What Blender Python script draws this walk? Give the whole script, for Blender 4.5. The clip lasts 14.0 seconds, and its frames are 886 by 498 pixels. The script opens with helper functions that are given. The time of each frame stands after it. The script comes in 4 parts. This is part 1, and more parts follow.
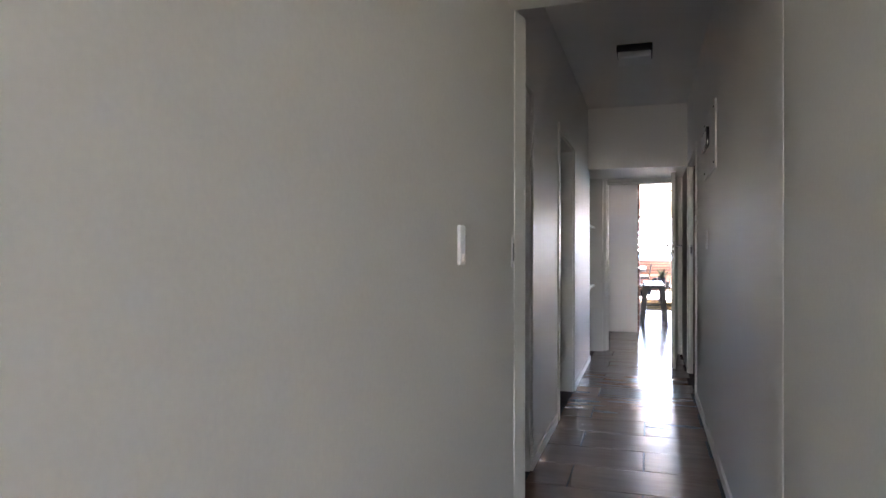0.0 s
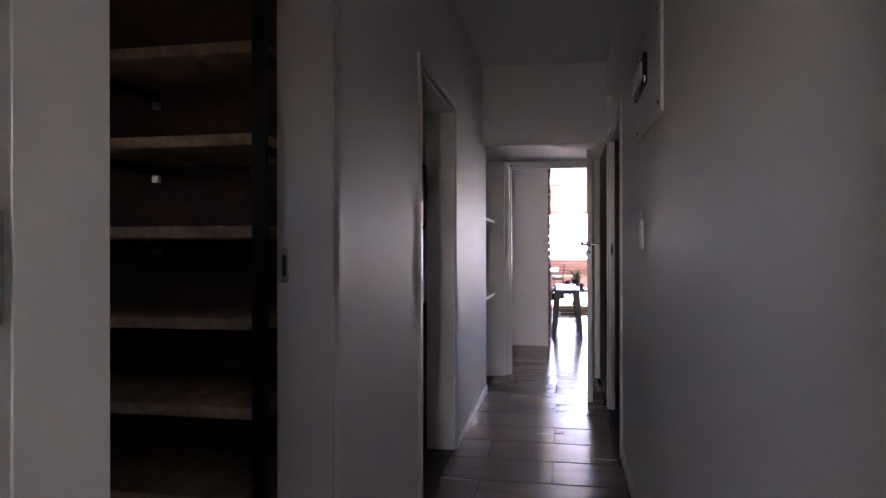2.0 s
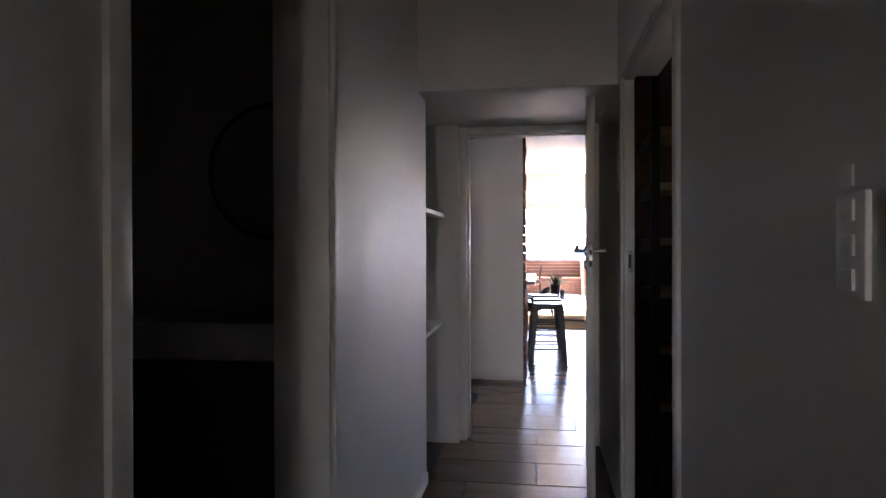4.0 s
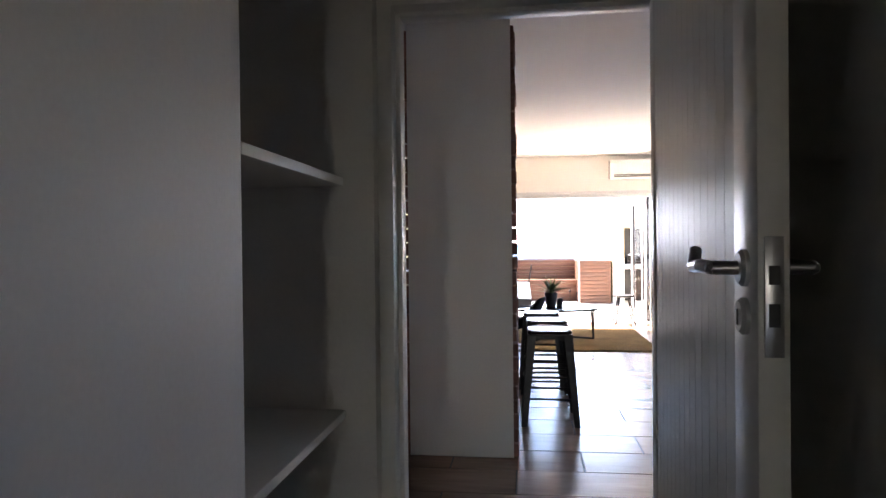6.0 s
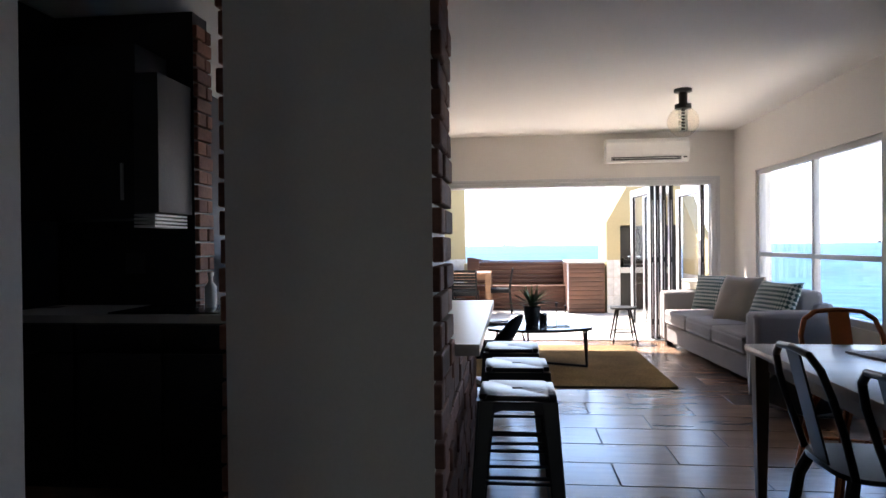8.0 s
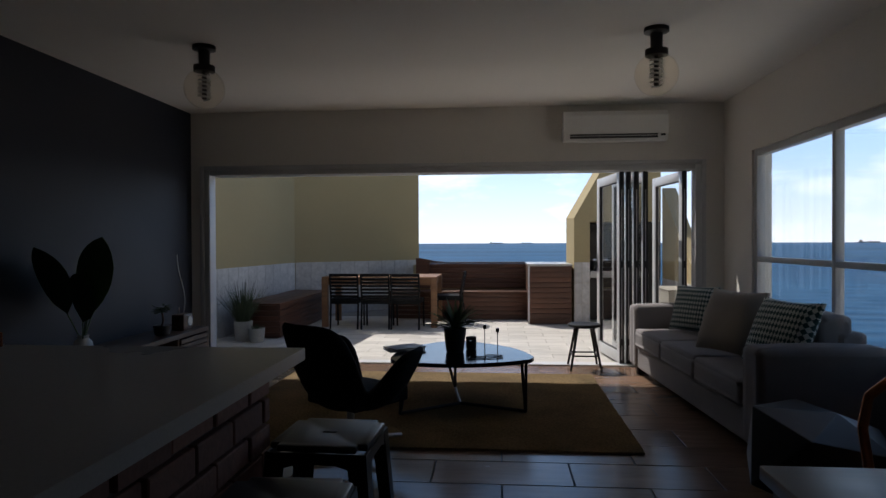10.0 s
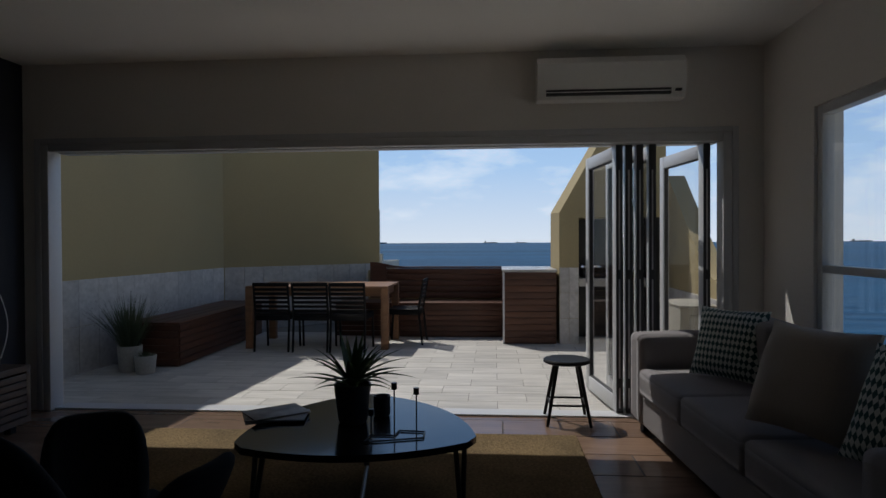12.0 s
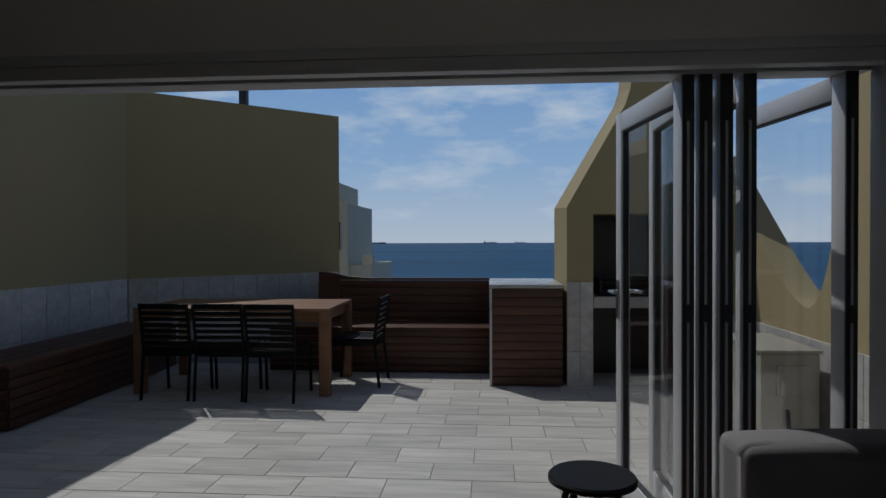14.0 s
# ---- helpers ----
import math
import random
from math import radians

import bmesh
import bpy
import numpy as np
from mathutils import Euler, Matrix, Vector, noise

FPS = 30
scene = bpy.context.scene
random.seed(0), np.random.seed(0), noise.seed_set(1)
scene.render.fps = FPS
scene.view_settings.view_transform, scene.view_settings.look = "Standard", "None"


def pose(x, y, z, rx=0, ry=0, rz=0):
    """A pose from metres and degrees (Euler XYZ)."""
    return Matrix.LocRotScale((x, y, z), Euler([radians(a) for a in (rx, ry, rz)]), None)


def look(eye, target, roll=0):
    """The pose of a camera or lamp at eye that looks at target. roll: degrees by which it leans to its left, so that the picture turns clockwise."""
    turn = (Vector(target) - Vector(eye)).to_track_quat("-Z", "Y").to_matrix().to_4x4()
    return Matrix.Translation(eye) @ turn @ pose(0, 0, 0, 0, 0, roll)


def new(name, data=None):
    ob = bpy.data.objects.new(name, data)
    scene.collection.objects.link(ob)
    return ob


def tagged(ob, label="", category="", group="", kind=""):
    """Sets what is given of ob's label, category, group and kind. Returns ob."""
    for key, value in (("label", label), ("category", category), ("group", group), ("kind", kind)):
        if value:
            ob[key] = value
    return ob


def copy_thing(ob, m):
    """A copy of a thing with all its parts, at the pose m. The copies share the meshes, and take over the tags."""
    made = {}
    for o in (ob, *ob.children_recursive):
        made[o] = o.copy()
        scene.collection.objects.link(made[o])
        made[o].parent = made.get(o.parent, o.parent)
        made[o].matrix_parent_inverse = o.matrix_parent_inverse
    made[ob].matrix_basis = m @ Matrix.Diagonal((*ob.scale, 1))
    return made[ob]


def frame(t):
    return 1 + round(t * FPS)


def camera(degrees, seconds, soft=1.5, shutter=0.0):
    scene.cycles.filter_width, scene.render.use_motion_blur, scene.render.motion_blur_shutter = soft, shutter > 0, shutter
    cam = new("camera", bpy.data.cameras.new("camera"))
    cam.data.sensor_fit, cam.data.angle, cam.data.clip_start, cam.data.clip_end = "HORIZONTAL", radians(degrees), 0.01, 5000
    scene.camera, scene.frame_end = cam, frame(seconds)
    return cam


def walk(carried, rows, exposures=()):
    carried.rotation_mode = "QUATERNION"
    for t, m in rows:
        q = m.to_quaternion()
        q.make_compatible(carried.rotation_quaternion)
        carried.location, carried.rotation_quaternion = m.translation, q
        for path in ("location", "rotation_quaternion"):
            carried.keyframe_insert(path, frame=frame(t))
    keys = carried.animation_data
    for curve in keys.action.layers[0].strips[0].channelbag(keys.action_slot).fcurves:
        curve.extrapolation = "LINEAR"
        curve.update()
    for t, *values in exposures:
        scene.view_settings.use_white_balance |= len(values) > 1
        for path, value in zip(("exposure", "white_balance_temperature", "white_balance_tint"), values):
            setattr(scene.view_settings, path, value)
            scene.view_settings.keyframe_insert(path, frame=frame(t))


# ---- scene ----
cam = camera(68.8, 14.0)
PATH = [
    (0, (0.61, -1.014, 1.196), (0.004, 0.892, 1.2), 0.1),
    (0.5, (0.623, -0.627, 1.195), (0.096, 1.302, 1.197), -0.0),
    (1, (0.614, -0.184, 1.192), (0.156, 1.763, 1.197), -0.1),
    (1.5, (0.636, 0.272, 1.199), (0.238, 2.232, 1.201), -0.0),
    (2, (0.648, 0.705, 1.205), (0.281, 2.671, 1.207), -0.1),
    (2.5, (0.641, 1.175, 1.222), (0.304, 3.147, 1.223), -0.1),
    (3, (0.655, 1.673, 1.223), (0.34, 3.648, 1.217), -0.3),
    (3.2, (0.651, 1.843, 1.235), (0.34, 3.819, 1.229), -0.2),
    (5.3, (0.518, 4.311, 1.281), (0.26, 6.294, 1.264), -0.6),
    (5.5, (0.517, 4.494, 1.275), (0.263, 6.478, 1.257), -0.6),
    (6, (0.525, 5.012, 1.283), (0.277, 6.996, 1.266), -0.6),
    (6.5, (0.509, 5.513, 1.28), (0.268, 7.498, 1.262), -0.5),
    (7, (0.53, 6.0, 1.274), (0.296, 7.986, 1.256), -0.6),
    (7.5, (0.609, 6.528, 1.274), (0.379, 8.515, 1.258), -0.6),
    (8, (0.686, 7.023, 1.263), (0.472, 9.012, 1.248), -0.6),
    (10.3, (1.269, 9.056, 1.278), (1.105, 11.049, 1.254), -0.3),
    (10.5, (1.288, 9.215, 1.273), (1.131, 11.209, 1.249), -0.4),
    (11, (1.384, 9.711, 1.274), (1.227, 11.705, 1.25), -0.4),
    (11.5, (1.484, 10.238, 1.285), (1.326, 12.232, 1.261), -0.3),
    (12, (1.557, 10.755, 1.288), (1.4, 12.749, 1.263), -0.3),
    (12.5, (1.625, 11.292, 1.312), (1.468, 13.285, 1.286), -0.3),
    (13, (1.699, 11.841, 1.333), (1.538, 13.834, 1.306), -0.2),
    (13.5, (1.689, 12.398, 1.332), (1.533, 14.392, 1.305), -0.3),
    (14, (1.701, 12.943, 1.327), (1.546, 14.937, 1.302), -0.2),
]
EXPOSURES = [(0, 5.9, 7000, 24), (1.0, 5.75, 6950, 27), (1.5, 5.35, 6900, 32), (2.0, 5.2, 6900, 38), (3.0, 5.1, 6900, 36), (5.4, 4.4, 7250, 23), (6.5, 4.05, 7300, 22), (7.5, 3.3, 7000, 20), (8.2, 2.4, 6700, 15), (9.2, 0.9, 6500, 12), (10.3, -0.18, 6500, 12), (11, -0.5, 6400, 11), (12, -0.65, 6300, 10), (13, -1.0, 6100, 9), (14.0, -1.3, 5950, 8)]
walk(cam, [(t, look(eye, target, roll)) for t, eye, target, roll in PATH], EXPOSURES)

# ---- world, sun, large lights ----
SUN_ELEVATION, SUN_AZIMUTH = radians(54), radians(-40)
world = bpy.data.worlds.new("world")
scene.world = world
world.use_nodes = True
wn = world.node_tree.nodes
sky = wn.new("ShaderNodeTexSky")
sky.sky_type, sky.sun_disc = "NISHITA", False
sky.sun_elevation, sky.sun_rotation = SUN_ELEVATION, SUN_AZIMUTH
world.node_tree.links.new(sky.outputs[0], wn["Background"].inputs[0])
wn["Background"].inputs[1].default_value = 0.10
sun = new("sun", bpy.data.lights.new("sun", "SUN"))
sun.data.energy, sun.data.angle, sun.data.color = 4.0, radians(0.5), (1, 0.95, 0.87)
to_sun = Vector((math.cos(SUN_ELEVATION) * math.sin(SUN_AZIMUTH), math.cos(SUN_ELEVATION) * math.cos(SUN_AZIMUTH), math.sin(SUN_ELEVATION)))
sun.matrix_world = look(to_sun * 30, (0, 0, 0))
# daylight in the window of the bedroom where the walk begins
day = new("bedroom_daylight", bpy.data.lights.new("bedroom_daylight", "AREA"))
day.data.shape, day.data.size, day.data.size_y, day.data.energy, day.data.color = "RECTANGLE", 0.75, 1.6, 0.39, (1, 0.99, 0.95)
day.matrix_world = look((0.56, -3.95, 1.35), (0.56, 0, 1.35))

# ---- materials ----
def material(name, color, rough=0.6, metal=0.0, vary=0.12, grain=40.0, bump=0.15, stain=1.5, spec=0.5, per_object=0.0, second=None, stretch=(1, 1, 1)):
    """A surface with fine grain and broad stains in object space."""
    m = bpy.data.materials.new(name)
    m.use_nodes = True
    n, l = m.node_tree.nodes, m.node_tree.links
    p = n["Principled BSDF"]
    p.inputs["Roughness"].default_value, p.inputs["Metallic"].default_value = rough, metal
    p.inputs["Specular IOR Level"].default_value = spec
    tc, mp = n.new("ShaderNodeTexCoord"), n.new("ShaderNodeMapping")
    mp.inputs["Scale"].default_value = stretch
    l.new(tc.outputs["Object"], mp.inputs[0])
    vec = mp.outputs[0]
    info = None
    if per_object:
        info = n.new("ShaderNodeObjectInfo")
        add = n.new("ShaderNodeVectorMath")
        add.operation = "MULTIPLY_ADD"
        comb = n.new("ShaderNodeCombineXYZ")
        for i in range(3):
            l.new(info.outputs["Random"], comb.inputs[i])
        add.inputs[1].default_value = (37, 53, 71)
        l.new(comb.outputs[0], add.inputs[0])
        l.new(vec, add.inputs[2])
        vec = add.outputs[0]
    fine, broad = n.new("ShaderNodeTexNoise"), n.new("ShaderNodeTexNoise")
    fine.inputs["Scale"].default_value, fine.inputs["Detail"].default_value = grain, 6
    broad.inputs["Scale"].default_value, broad.inputs["Detail"].default_value = stain, 4
    l.new(vec, fine.inputs["Vector"]), l.new(vec, broad.inputs["Vector"])
    ramp = n.new("ShaderNodeMix")
    ramp.data_type = "RGBA"
    second = second or tuple(c * (1 - 2.2 * vary) for c in color)
    ramp.inputs[6].default_value, ramp.inputs[7].default_value = (*second, 1), (*color, 1)
    mean = n.new("ShaderNodeMath")
    mean.operation = "ADD"
    l.new(fine.outputs[0], mean.inputs[0]), l.new(broad.outputs[0], mean.inputs[1])
    half = n.new("ShaderNodeMapRange")
    half.inputs[1].default_value, half.inputs[2].default_value = 0.65, 1.3
    l.new(mean.outputs[0], half.inputs[0])
    l.new(half.outputs[0], ramp.inputs[0])
    out = ramp.outputs[2]
    if per_object:
        hsv, mr = n.new("ShaderNodeHueSaturation"), n.new("ShaderNodeMapRange")
        mr.inputs[3].default_value, mr.inputs[4].default_value = 1 - per_object, 1 + per_object
        l.new(info.outputs["Random"], mr.inputs[0]), l.new(mr.outputs[0], hsv.inputs["Value"]), l.new(out, hsv.inputs["Color"])
        out = hsv.outputs[0]
    l.new(out, p.inputs["Base Color"])
    rr = n.new("ShaderNodeMapRange")
    rr.inputs[3].default_value, rr.inputs[4].default_value = max(0.02, rough - 0.08), min(1, rough + 0.1)
    l.new(broad.outputs[0], rr.inputs[0]), l.new(rr.outputs[0], p.inputs["Roughness"])
    if bump:
        b = n.new("ShaderNodeBump")
        b.inputs["Strength"].default_value, b.inputs["Distance"].default_value = bump, 0.004
        l.new(fine.outputs[0], b.inputs["Height"]), l.new(b.outputs[0], p.inputs["Normal"])
    return m


def glass_material(name, tint=(1, 1, 1), rough=0.0):
    m = bpy.data.materials.new(name)
    m.use_nodes = True
    n, l = m.node_tree.nodes, m.node_tree.links
    n.remove(n["Principled BSDF"])
    clear, shine, mix, fr = n.new("ShaderNodeBsdfTransparent"), n.new("ShaderNodeBsdfGlossy"), n.new("ShaderNodeMixShader"), n.new("ShaderNodeLayerWeight")
    power, scale = n.new("ShaderNodeMath"), n.new("ShaderNodeMath")
    power.operation, scale.operation = "POWER", "MULTIPLY_ADD"
    power.inputs[1].default_value, scale.inputs[1].default_value, scale.inputs[2].default_value = 5, 0.6, 0.04
    fr.inputs[0].default_value = 0.5
    l.new(fr.outputs["Facing"], power.inputs[0]), l.new(power.outputs[0], scale.inputs[0])
    clear.inputs[0].default_value, shine.inputs["Roughness"].default_value = (*tint, 1), rough
    l.new(scale.outputs[0], mix.inputs[0]), l.new(clear.outputs[0], mix.inputs[1]), l.new(shine.outputs[0], mix.inputs[2])
    l.new(mix.outputs[0], n["Material Output"].inputs[0])
    return m


def glow(name, color, strength):
    m = bpy.data.materials.new(name)
    m.use_nodes = True
    p = m.node_tree.nodes["Principled BSDF"]
    p.inputs["Base Color"].default_value = (0, 0, 0, 1)
    p.inputs["Emission Color"].default_value, p.inputs["Emission Strength"].default_value = (*color, 1), strength
    return m


white_paint = material("white_paint", (0.80, 0.775, 0.74), 0.5, vary=0.03, grain=90, bump=0.08, stain=0.8)
green_paint = material("pale_green_paint", (0.70, 0.69, 0.645), 0.7, vary=0.03, grain=90, bump=0.08, stain=0.8)
ceiling_paint = material("ceiling_paint", (0.86, 0.85, 0.83), 0.8, vary=0.02, grain=120, bump=0.05)
gloss_white = material("gloss_white_enamel", (0.76, 0.74, 0.70), 0.36, vary=0.03, grain=60, bump=0.04)
blue_paint = material("dark_blue_paint", (0.016, 0.022, 0.038), 0.6, vary=0.06, grain=90, bump=0.08)
floor_tile_m = material("wood_look_tile", (0.22, 0.14, 0.096), 0.22, vary=0.14, grain=9, bump=0.02, stain=3, per_object=0.14, stretch=(0.6, 3, 1))
grout = material("grout", (0.05, 0.042, 0.036), 0.9, grain=120)
patio_tile_m = material("pale_timber_tile", (0.66, 0.63, 0.58), 0.5, vary=0.17, grain=7, bump=0.12, stain=3, per_object=0.1, stretch=(0.4, 3, 1))
patio_grout = material("patio_grout", (0.3, 0.28, 0.25), 0.9, grain=120)
dado_tile_m = material("dado_tile", (0.62, 0.6, 0.58), 0.45, vary=0.14, grain=7, bump=0.1, stain=3, per_object=0.1, stretch=(3, 3, 0.5))
yellow_render = material("yellow_plaster", (0.43, 0.35, 0.19), 0.85, vary=0.06, grain=70, bump=0.3, stain=0.9)
white_render = material("cream_plaster", (0.66, 0.6, 0.48), 0.85, vary=0.06, grain=60, bump=0.2)
brick_m = material("white_washed_brick", (0.26, 0.12, 0.085), 0.75, vary=0.18, grain=45, bump=0.5, stain=7, per_object=0.3)
mortar = material("mortar", (0.10, 0.075, 0.062), 0.95, grain=80, bump=0.4)
decking = material("oiled_hardwood", (0.125, 0.05, 0.027), 0.5, vary=0.22, grain=14, bump=0.15, stain=4, per_object=0.2, stretch=(0.25, 2.5, 2.5))
teak = material("teak", (0.33, 0.17, 0.085), 0.5, vary=0.18, grain=14, bump=0.1, stain=3, stretch=(0.3, 3, 3))
rustic = material("rough_pine", (0.5, 0.33, 0.18), 0.7, vary=0.25, grain=12, bump=0.3, stain=3, per_object=0.15, stretch=(3, 0.3, 3))
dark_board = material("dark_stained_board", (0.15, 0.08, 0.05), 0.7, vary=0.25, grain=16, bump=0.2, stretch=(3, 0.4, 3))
walnut = material("walnut", (0.11, 0.06, 0.038), 0.32, vary=0.22, grain=12, bump=0.06, stain=3, stretch=(0.4, 3, 1))
black_steel = material("black_painted_steel", (0.009, 0.009, 0.011), 0.32, metal=0.0, spec=0.35, vary=0.1, grain=60, bump=0.05)
black_wood = material("black_stained_wood", (0.007, 0.007, 0.008), 0.5, spec=0.2, vary=0.15, grain=30, bump=0.08)
copper = material("copper_steel", (0.55, 0.2, 0.09), 0.25, metal=0.9, vary=0.12, grain=30, bump=0.05)
chrome = material("brushed_steel", (0.55, 0.55, 0.56), 0.28, metal=1.0, vary=0.05, grain=60, bump=0.05)
aluminium = material("white_aluminium", (0.60, 0.61, 0.63), 0.38, vary=0.03, grain=60, bump=0.03)
dark_gasket = material("dark_grey_profile", (0.05, 0.05, 0.055), 0.5, vary=0.1, grain=60)
sofa_cloth = material("grey_linen", (0.25, 0.235, 0.24), 0.95, vary=0.1, grain=260, bump=0.5, stain=3)
cushion_grey = material("warm_grey_linen", (0.40, 0.36, 0.32), 0.95, vary=0.1, grain=260, bump=0.5)
black_cloth = material("black_wool", (0.012, 0.012, 0.014), 0.9, vary=0.2, grain=200, bump=0.4, spec=0.2)
jute = material("jute", (0.34, 0.24, 0.12), 0.95, vary=0.3, grain=60, bump=0.8, stain=2)
stone_top = material("pale_engineered_stone", (0.5, 0.48, 0.45), 0.28, vary=0.08, grain=140, bump=0.03)
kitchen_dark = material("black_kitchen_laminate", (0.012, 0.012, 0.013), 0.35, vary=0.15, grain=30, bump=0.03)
black_gloss = material("black_lacquer", (0.01, 0.011, 0.014), 0.12, vary=0.15, grain=12, bump=0.02)
leaf_green = material("leaf", (0.06, 0.12, 0.035), 0.45, vary=0.2, grain=30, bump=0.2)
grass_green = material("grass_leaf", (0.08, 0.11, 0.05), 0.6, vary=0.25, grain=30, bump=0.1)
dark_pot = material("charcoal_ceramic", (0.03, 0.03, 0.034), 0.5, vary=0.15, grain=40)
pale_pot = material("pale_concrete_pot", (0.5, 0.49, 0.46), 0.85, vary=0.12, grain=40, bump=0.3)
# beige lowered so the colour carries the shade on the outdoor unit
unit_enamel = material("shade_toned_beige_enamel", (0.42, 0.40, 0.34), 0.55, vary=0.1, grain=30, bump=0.05)
soil = material("soil", (0.04, 0.028, 0.02), 0.95, vary=0.3, grain=60, bump=1)
white_plastic = material("white_plastic", (0.8, 0.8, 0.79), 0.4, vary=0.02, grain=40, bump=0.02)
paper = material("printed_paper", (0.5, 0.5, 0.5), 0.5, vary=0.4, grain=9, bump=0.02)
pane = glass_material("window_glass")
bulb_glass = glass_material("lamp_glass", (0.98, 0.95, 0.9))
mirror_m = material("mirror_silver", (0.85, 0.86, 0.86), 0.03, metal=1.0, vary=0.0, bump=0)
roof_m = material("roof_tile", (0.3, 0.2, 0.15), 0.8, vary=0.15, grain=20)


def checked_cloth():
    """Diamond-checked cushion cover in teal, white and black."""
    m = material("diamond_checked_cotton", (0.6, 0.62, 0.6), 0.95, vary=0.05, grain=250, bump=0.4)
    n, l = m.node_tree.nodes, m.node_tree.links
    p = n["Principled BSDF"]
    tc, mp, ck, mx = n.new("ShaderNodeTexCoord"), n.new("ShaderNodeMapping"), n.new("ShaderNodeTexChecker"), n.new("ShaderNodeMix")
    mp.inputs["Rotation"].default_value, mp.inputs["Scale"].default_value = (0, 0, radians(45)), (1, 1, 0)
    squash = n.new("ShaderNodeMapping")
    squash.inputs["Scale"].default_value = (54, 35, 0)
    ck.inputs["Scale"].default_value = 1
    l.new(tc.outputs["Object"], squash.inputs[0]), l.new(squash.outputs[0], mp.inputs[0]), l.new(mp.outputs[0], ck.inputs[0])
    ck.inputs[1].default_value, ck.inputs[2].default_value = (0.03, 0.08, 0.085, 1), (0.56, 0.6, 0.58, 1)
    l.new(ck.outputs[0], p.inputs["Base Color"])
    return m


checked = checked_cloth()


def sea_material():
    m = bpy.data.materials.new("sea_water")
    m.use_nodes = True
    n, l = m.node_tree.nodes, m.node_tree.links
    p = n["Principled BSDF"]
    p.inputs["Roughness"].default_value, p.inputs["Specular IOR Level"].default_value = 0.5, 0.05
    tc, mp = n.new("ShaderNodeTexCoord"), n.new("ShaderNodeMapping")
    mp.inputs["Scale"].default_value = (0.4, 1, 1)
    l.new(tc.outputs["Object"], mp.inputs[0])
    w, big, mx = n.new("ShaderNodeTexNoise"), n.new("ShaderNodeTexNoise"), n.new("ShaderNodeMix")
    w.inputs["Scale"].default_value, w.inputs["Detail"].default_value = 0.16, 8
    big.inputs["Scale"].default_value = 0.006
    l.new(mp.outputs[0], w.inputs["Vector"]), l.new(mp.outputs[0], big.inputs["Vector"])
    mx.data_type = "RGBA"
    mx.inputs[6].default_value, mx.inputs[7].default_value = (0.007, 0.04, 0.10, 1), (0.03, 0.12, 0.23, 1)
    s = n.new("ShaderNodeMath")
    s.operation = "ADD"
    l.new(w.outputs[0], s.inputs[0]), l.new(big.outputs[0], s.inputs[1])
    r = n.new("ShaderNodeMapRange")
    r.inputs[1].default_value, r.inputs[2].default_value = 0.7, 1.35
    l.new(s.outputs[0], r.inputs[0]), l.new(r.outputs[0], mx.inputs[0]), l.new(mx.outputs[2], p.inputs["Base Color"])
    b = n.new("ShaderNodeBump")
    b.inputs["Strength"].default_value, b.inputs["Distance"].default_value = 1.0, 1.2
    l.new(w.outputs[0], b.inputs["Height"]), l.new(b.outputs[0], p.inputs["Normal"])
    return m


def sky_backdrop_material():
    """Hazy horizon that deepens to blue, with drifting cloud."""
    m = bpy.data.materials.new("distant_sky")
    m.use_nodes = True
    n, l = m.node_tree.nodes, m.node_tree.links
    p = n["Principled BSDF"]
    p.inputs["Base Color"].default_value, p.inputs["Roughness"].default_value, p.inputs["Specular IOR Level"].default_value = (0, 0, 0, 1), 1, 0
    tc, sep = n.new("ShaderNodeTexCoord"), n.new("ShaderNodeSeparateXYZ")
    l.new(tc.outputs["Object"], sep.inputs[0])
    mr, grad = n.new("ShaderNodeMapRange"), n.new("ShaderNodeValToRGB")
    mr.inputs[1].default_value, mr.inputs[2].default_value = -20, 1900
    l.new(sep.outputs[2], mr.inputs[0]), l.new(mr.outputs[0], grad.inputs[0])
    e = grad.color_ramp.elements
    e[0].position, e[0].color = 0, (0.66, 0.73, 0.81, 1)
    e[1].position, e[1].color = 1, (0.13, 0.32, 0.68, 1)
    mid = e.new(0.3)
    mid.color = (0.38, 0.56, 0.80, 1)
    mp, c1 = n.new("ShaderNodeMapping"), n.new("ShaderNodeTexNoise")
    mp.inputs["Scale"].default_value, mp.inputs["Location"].default_value = (0.0011, 0.0011, 0.0034), (3.1, 0, 0.7)
    c1.inputs["Scale"].default_value, c1.inputs["Detail"].default_value, c1.inputs["Roughness"].default_value = 1.3, 10, 0.58
    l.new(tc.outputs["Object"], mp.inputs[0]), l.new(mp.outputs[0], c1.inputs["Vector"])
    cr, mx = n.new("ShaderNodeMapRange"), n.new("ShaderNodeMix")
    cr.inputs[1].default_value, cr.inputs[2].default_value, cr.inputs[4].default_value = 0.5, 0.74, 0.8
    mx.data_type = "RGBA"
    mx.inputs[7].default_value = (0.78, 0.84, 0.9, 1)
    l.new(c1.outputs[0], cr.inputs[0]), l.new(cr.outputs[0], mx.inputs[0]), l.new(grad.outputs[0], mx.inputs[6])
    l.new(mx.outputs[2], p.inputs["Emission Color"])
    p.inputs["Emission Strength"].default_value = 1.6
    return m


# ---- mesh helpers ----
def box(bm, x0, y0, z0, x1, y1, z1):
    return bmesh.ops.create_cube(bm, size=1, matrix=Matrix.Translation(((x0 + x1) / 2, (y0 + y1) / 2, (z0 + z1) / 2)) @ Matrix.Diagonal((abs(x1 - x0), abs(y1 - y0), abs(z1 - z0), 1)))["verts"]


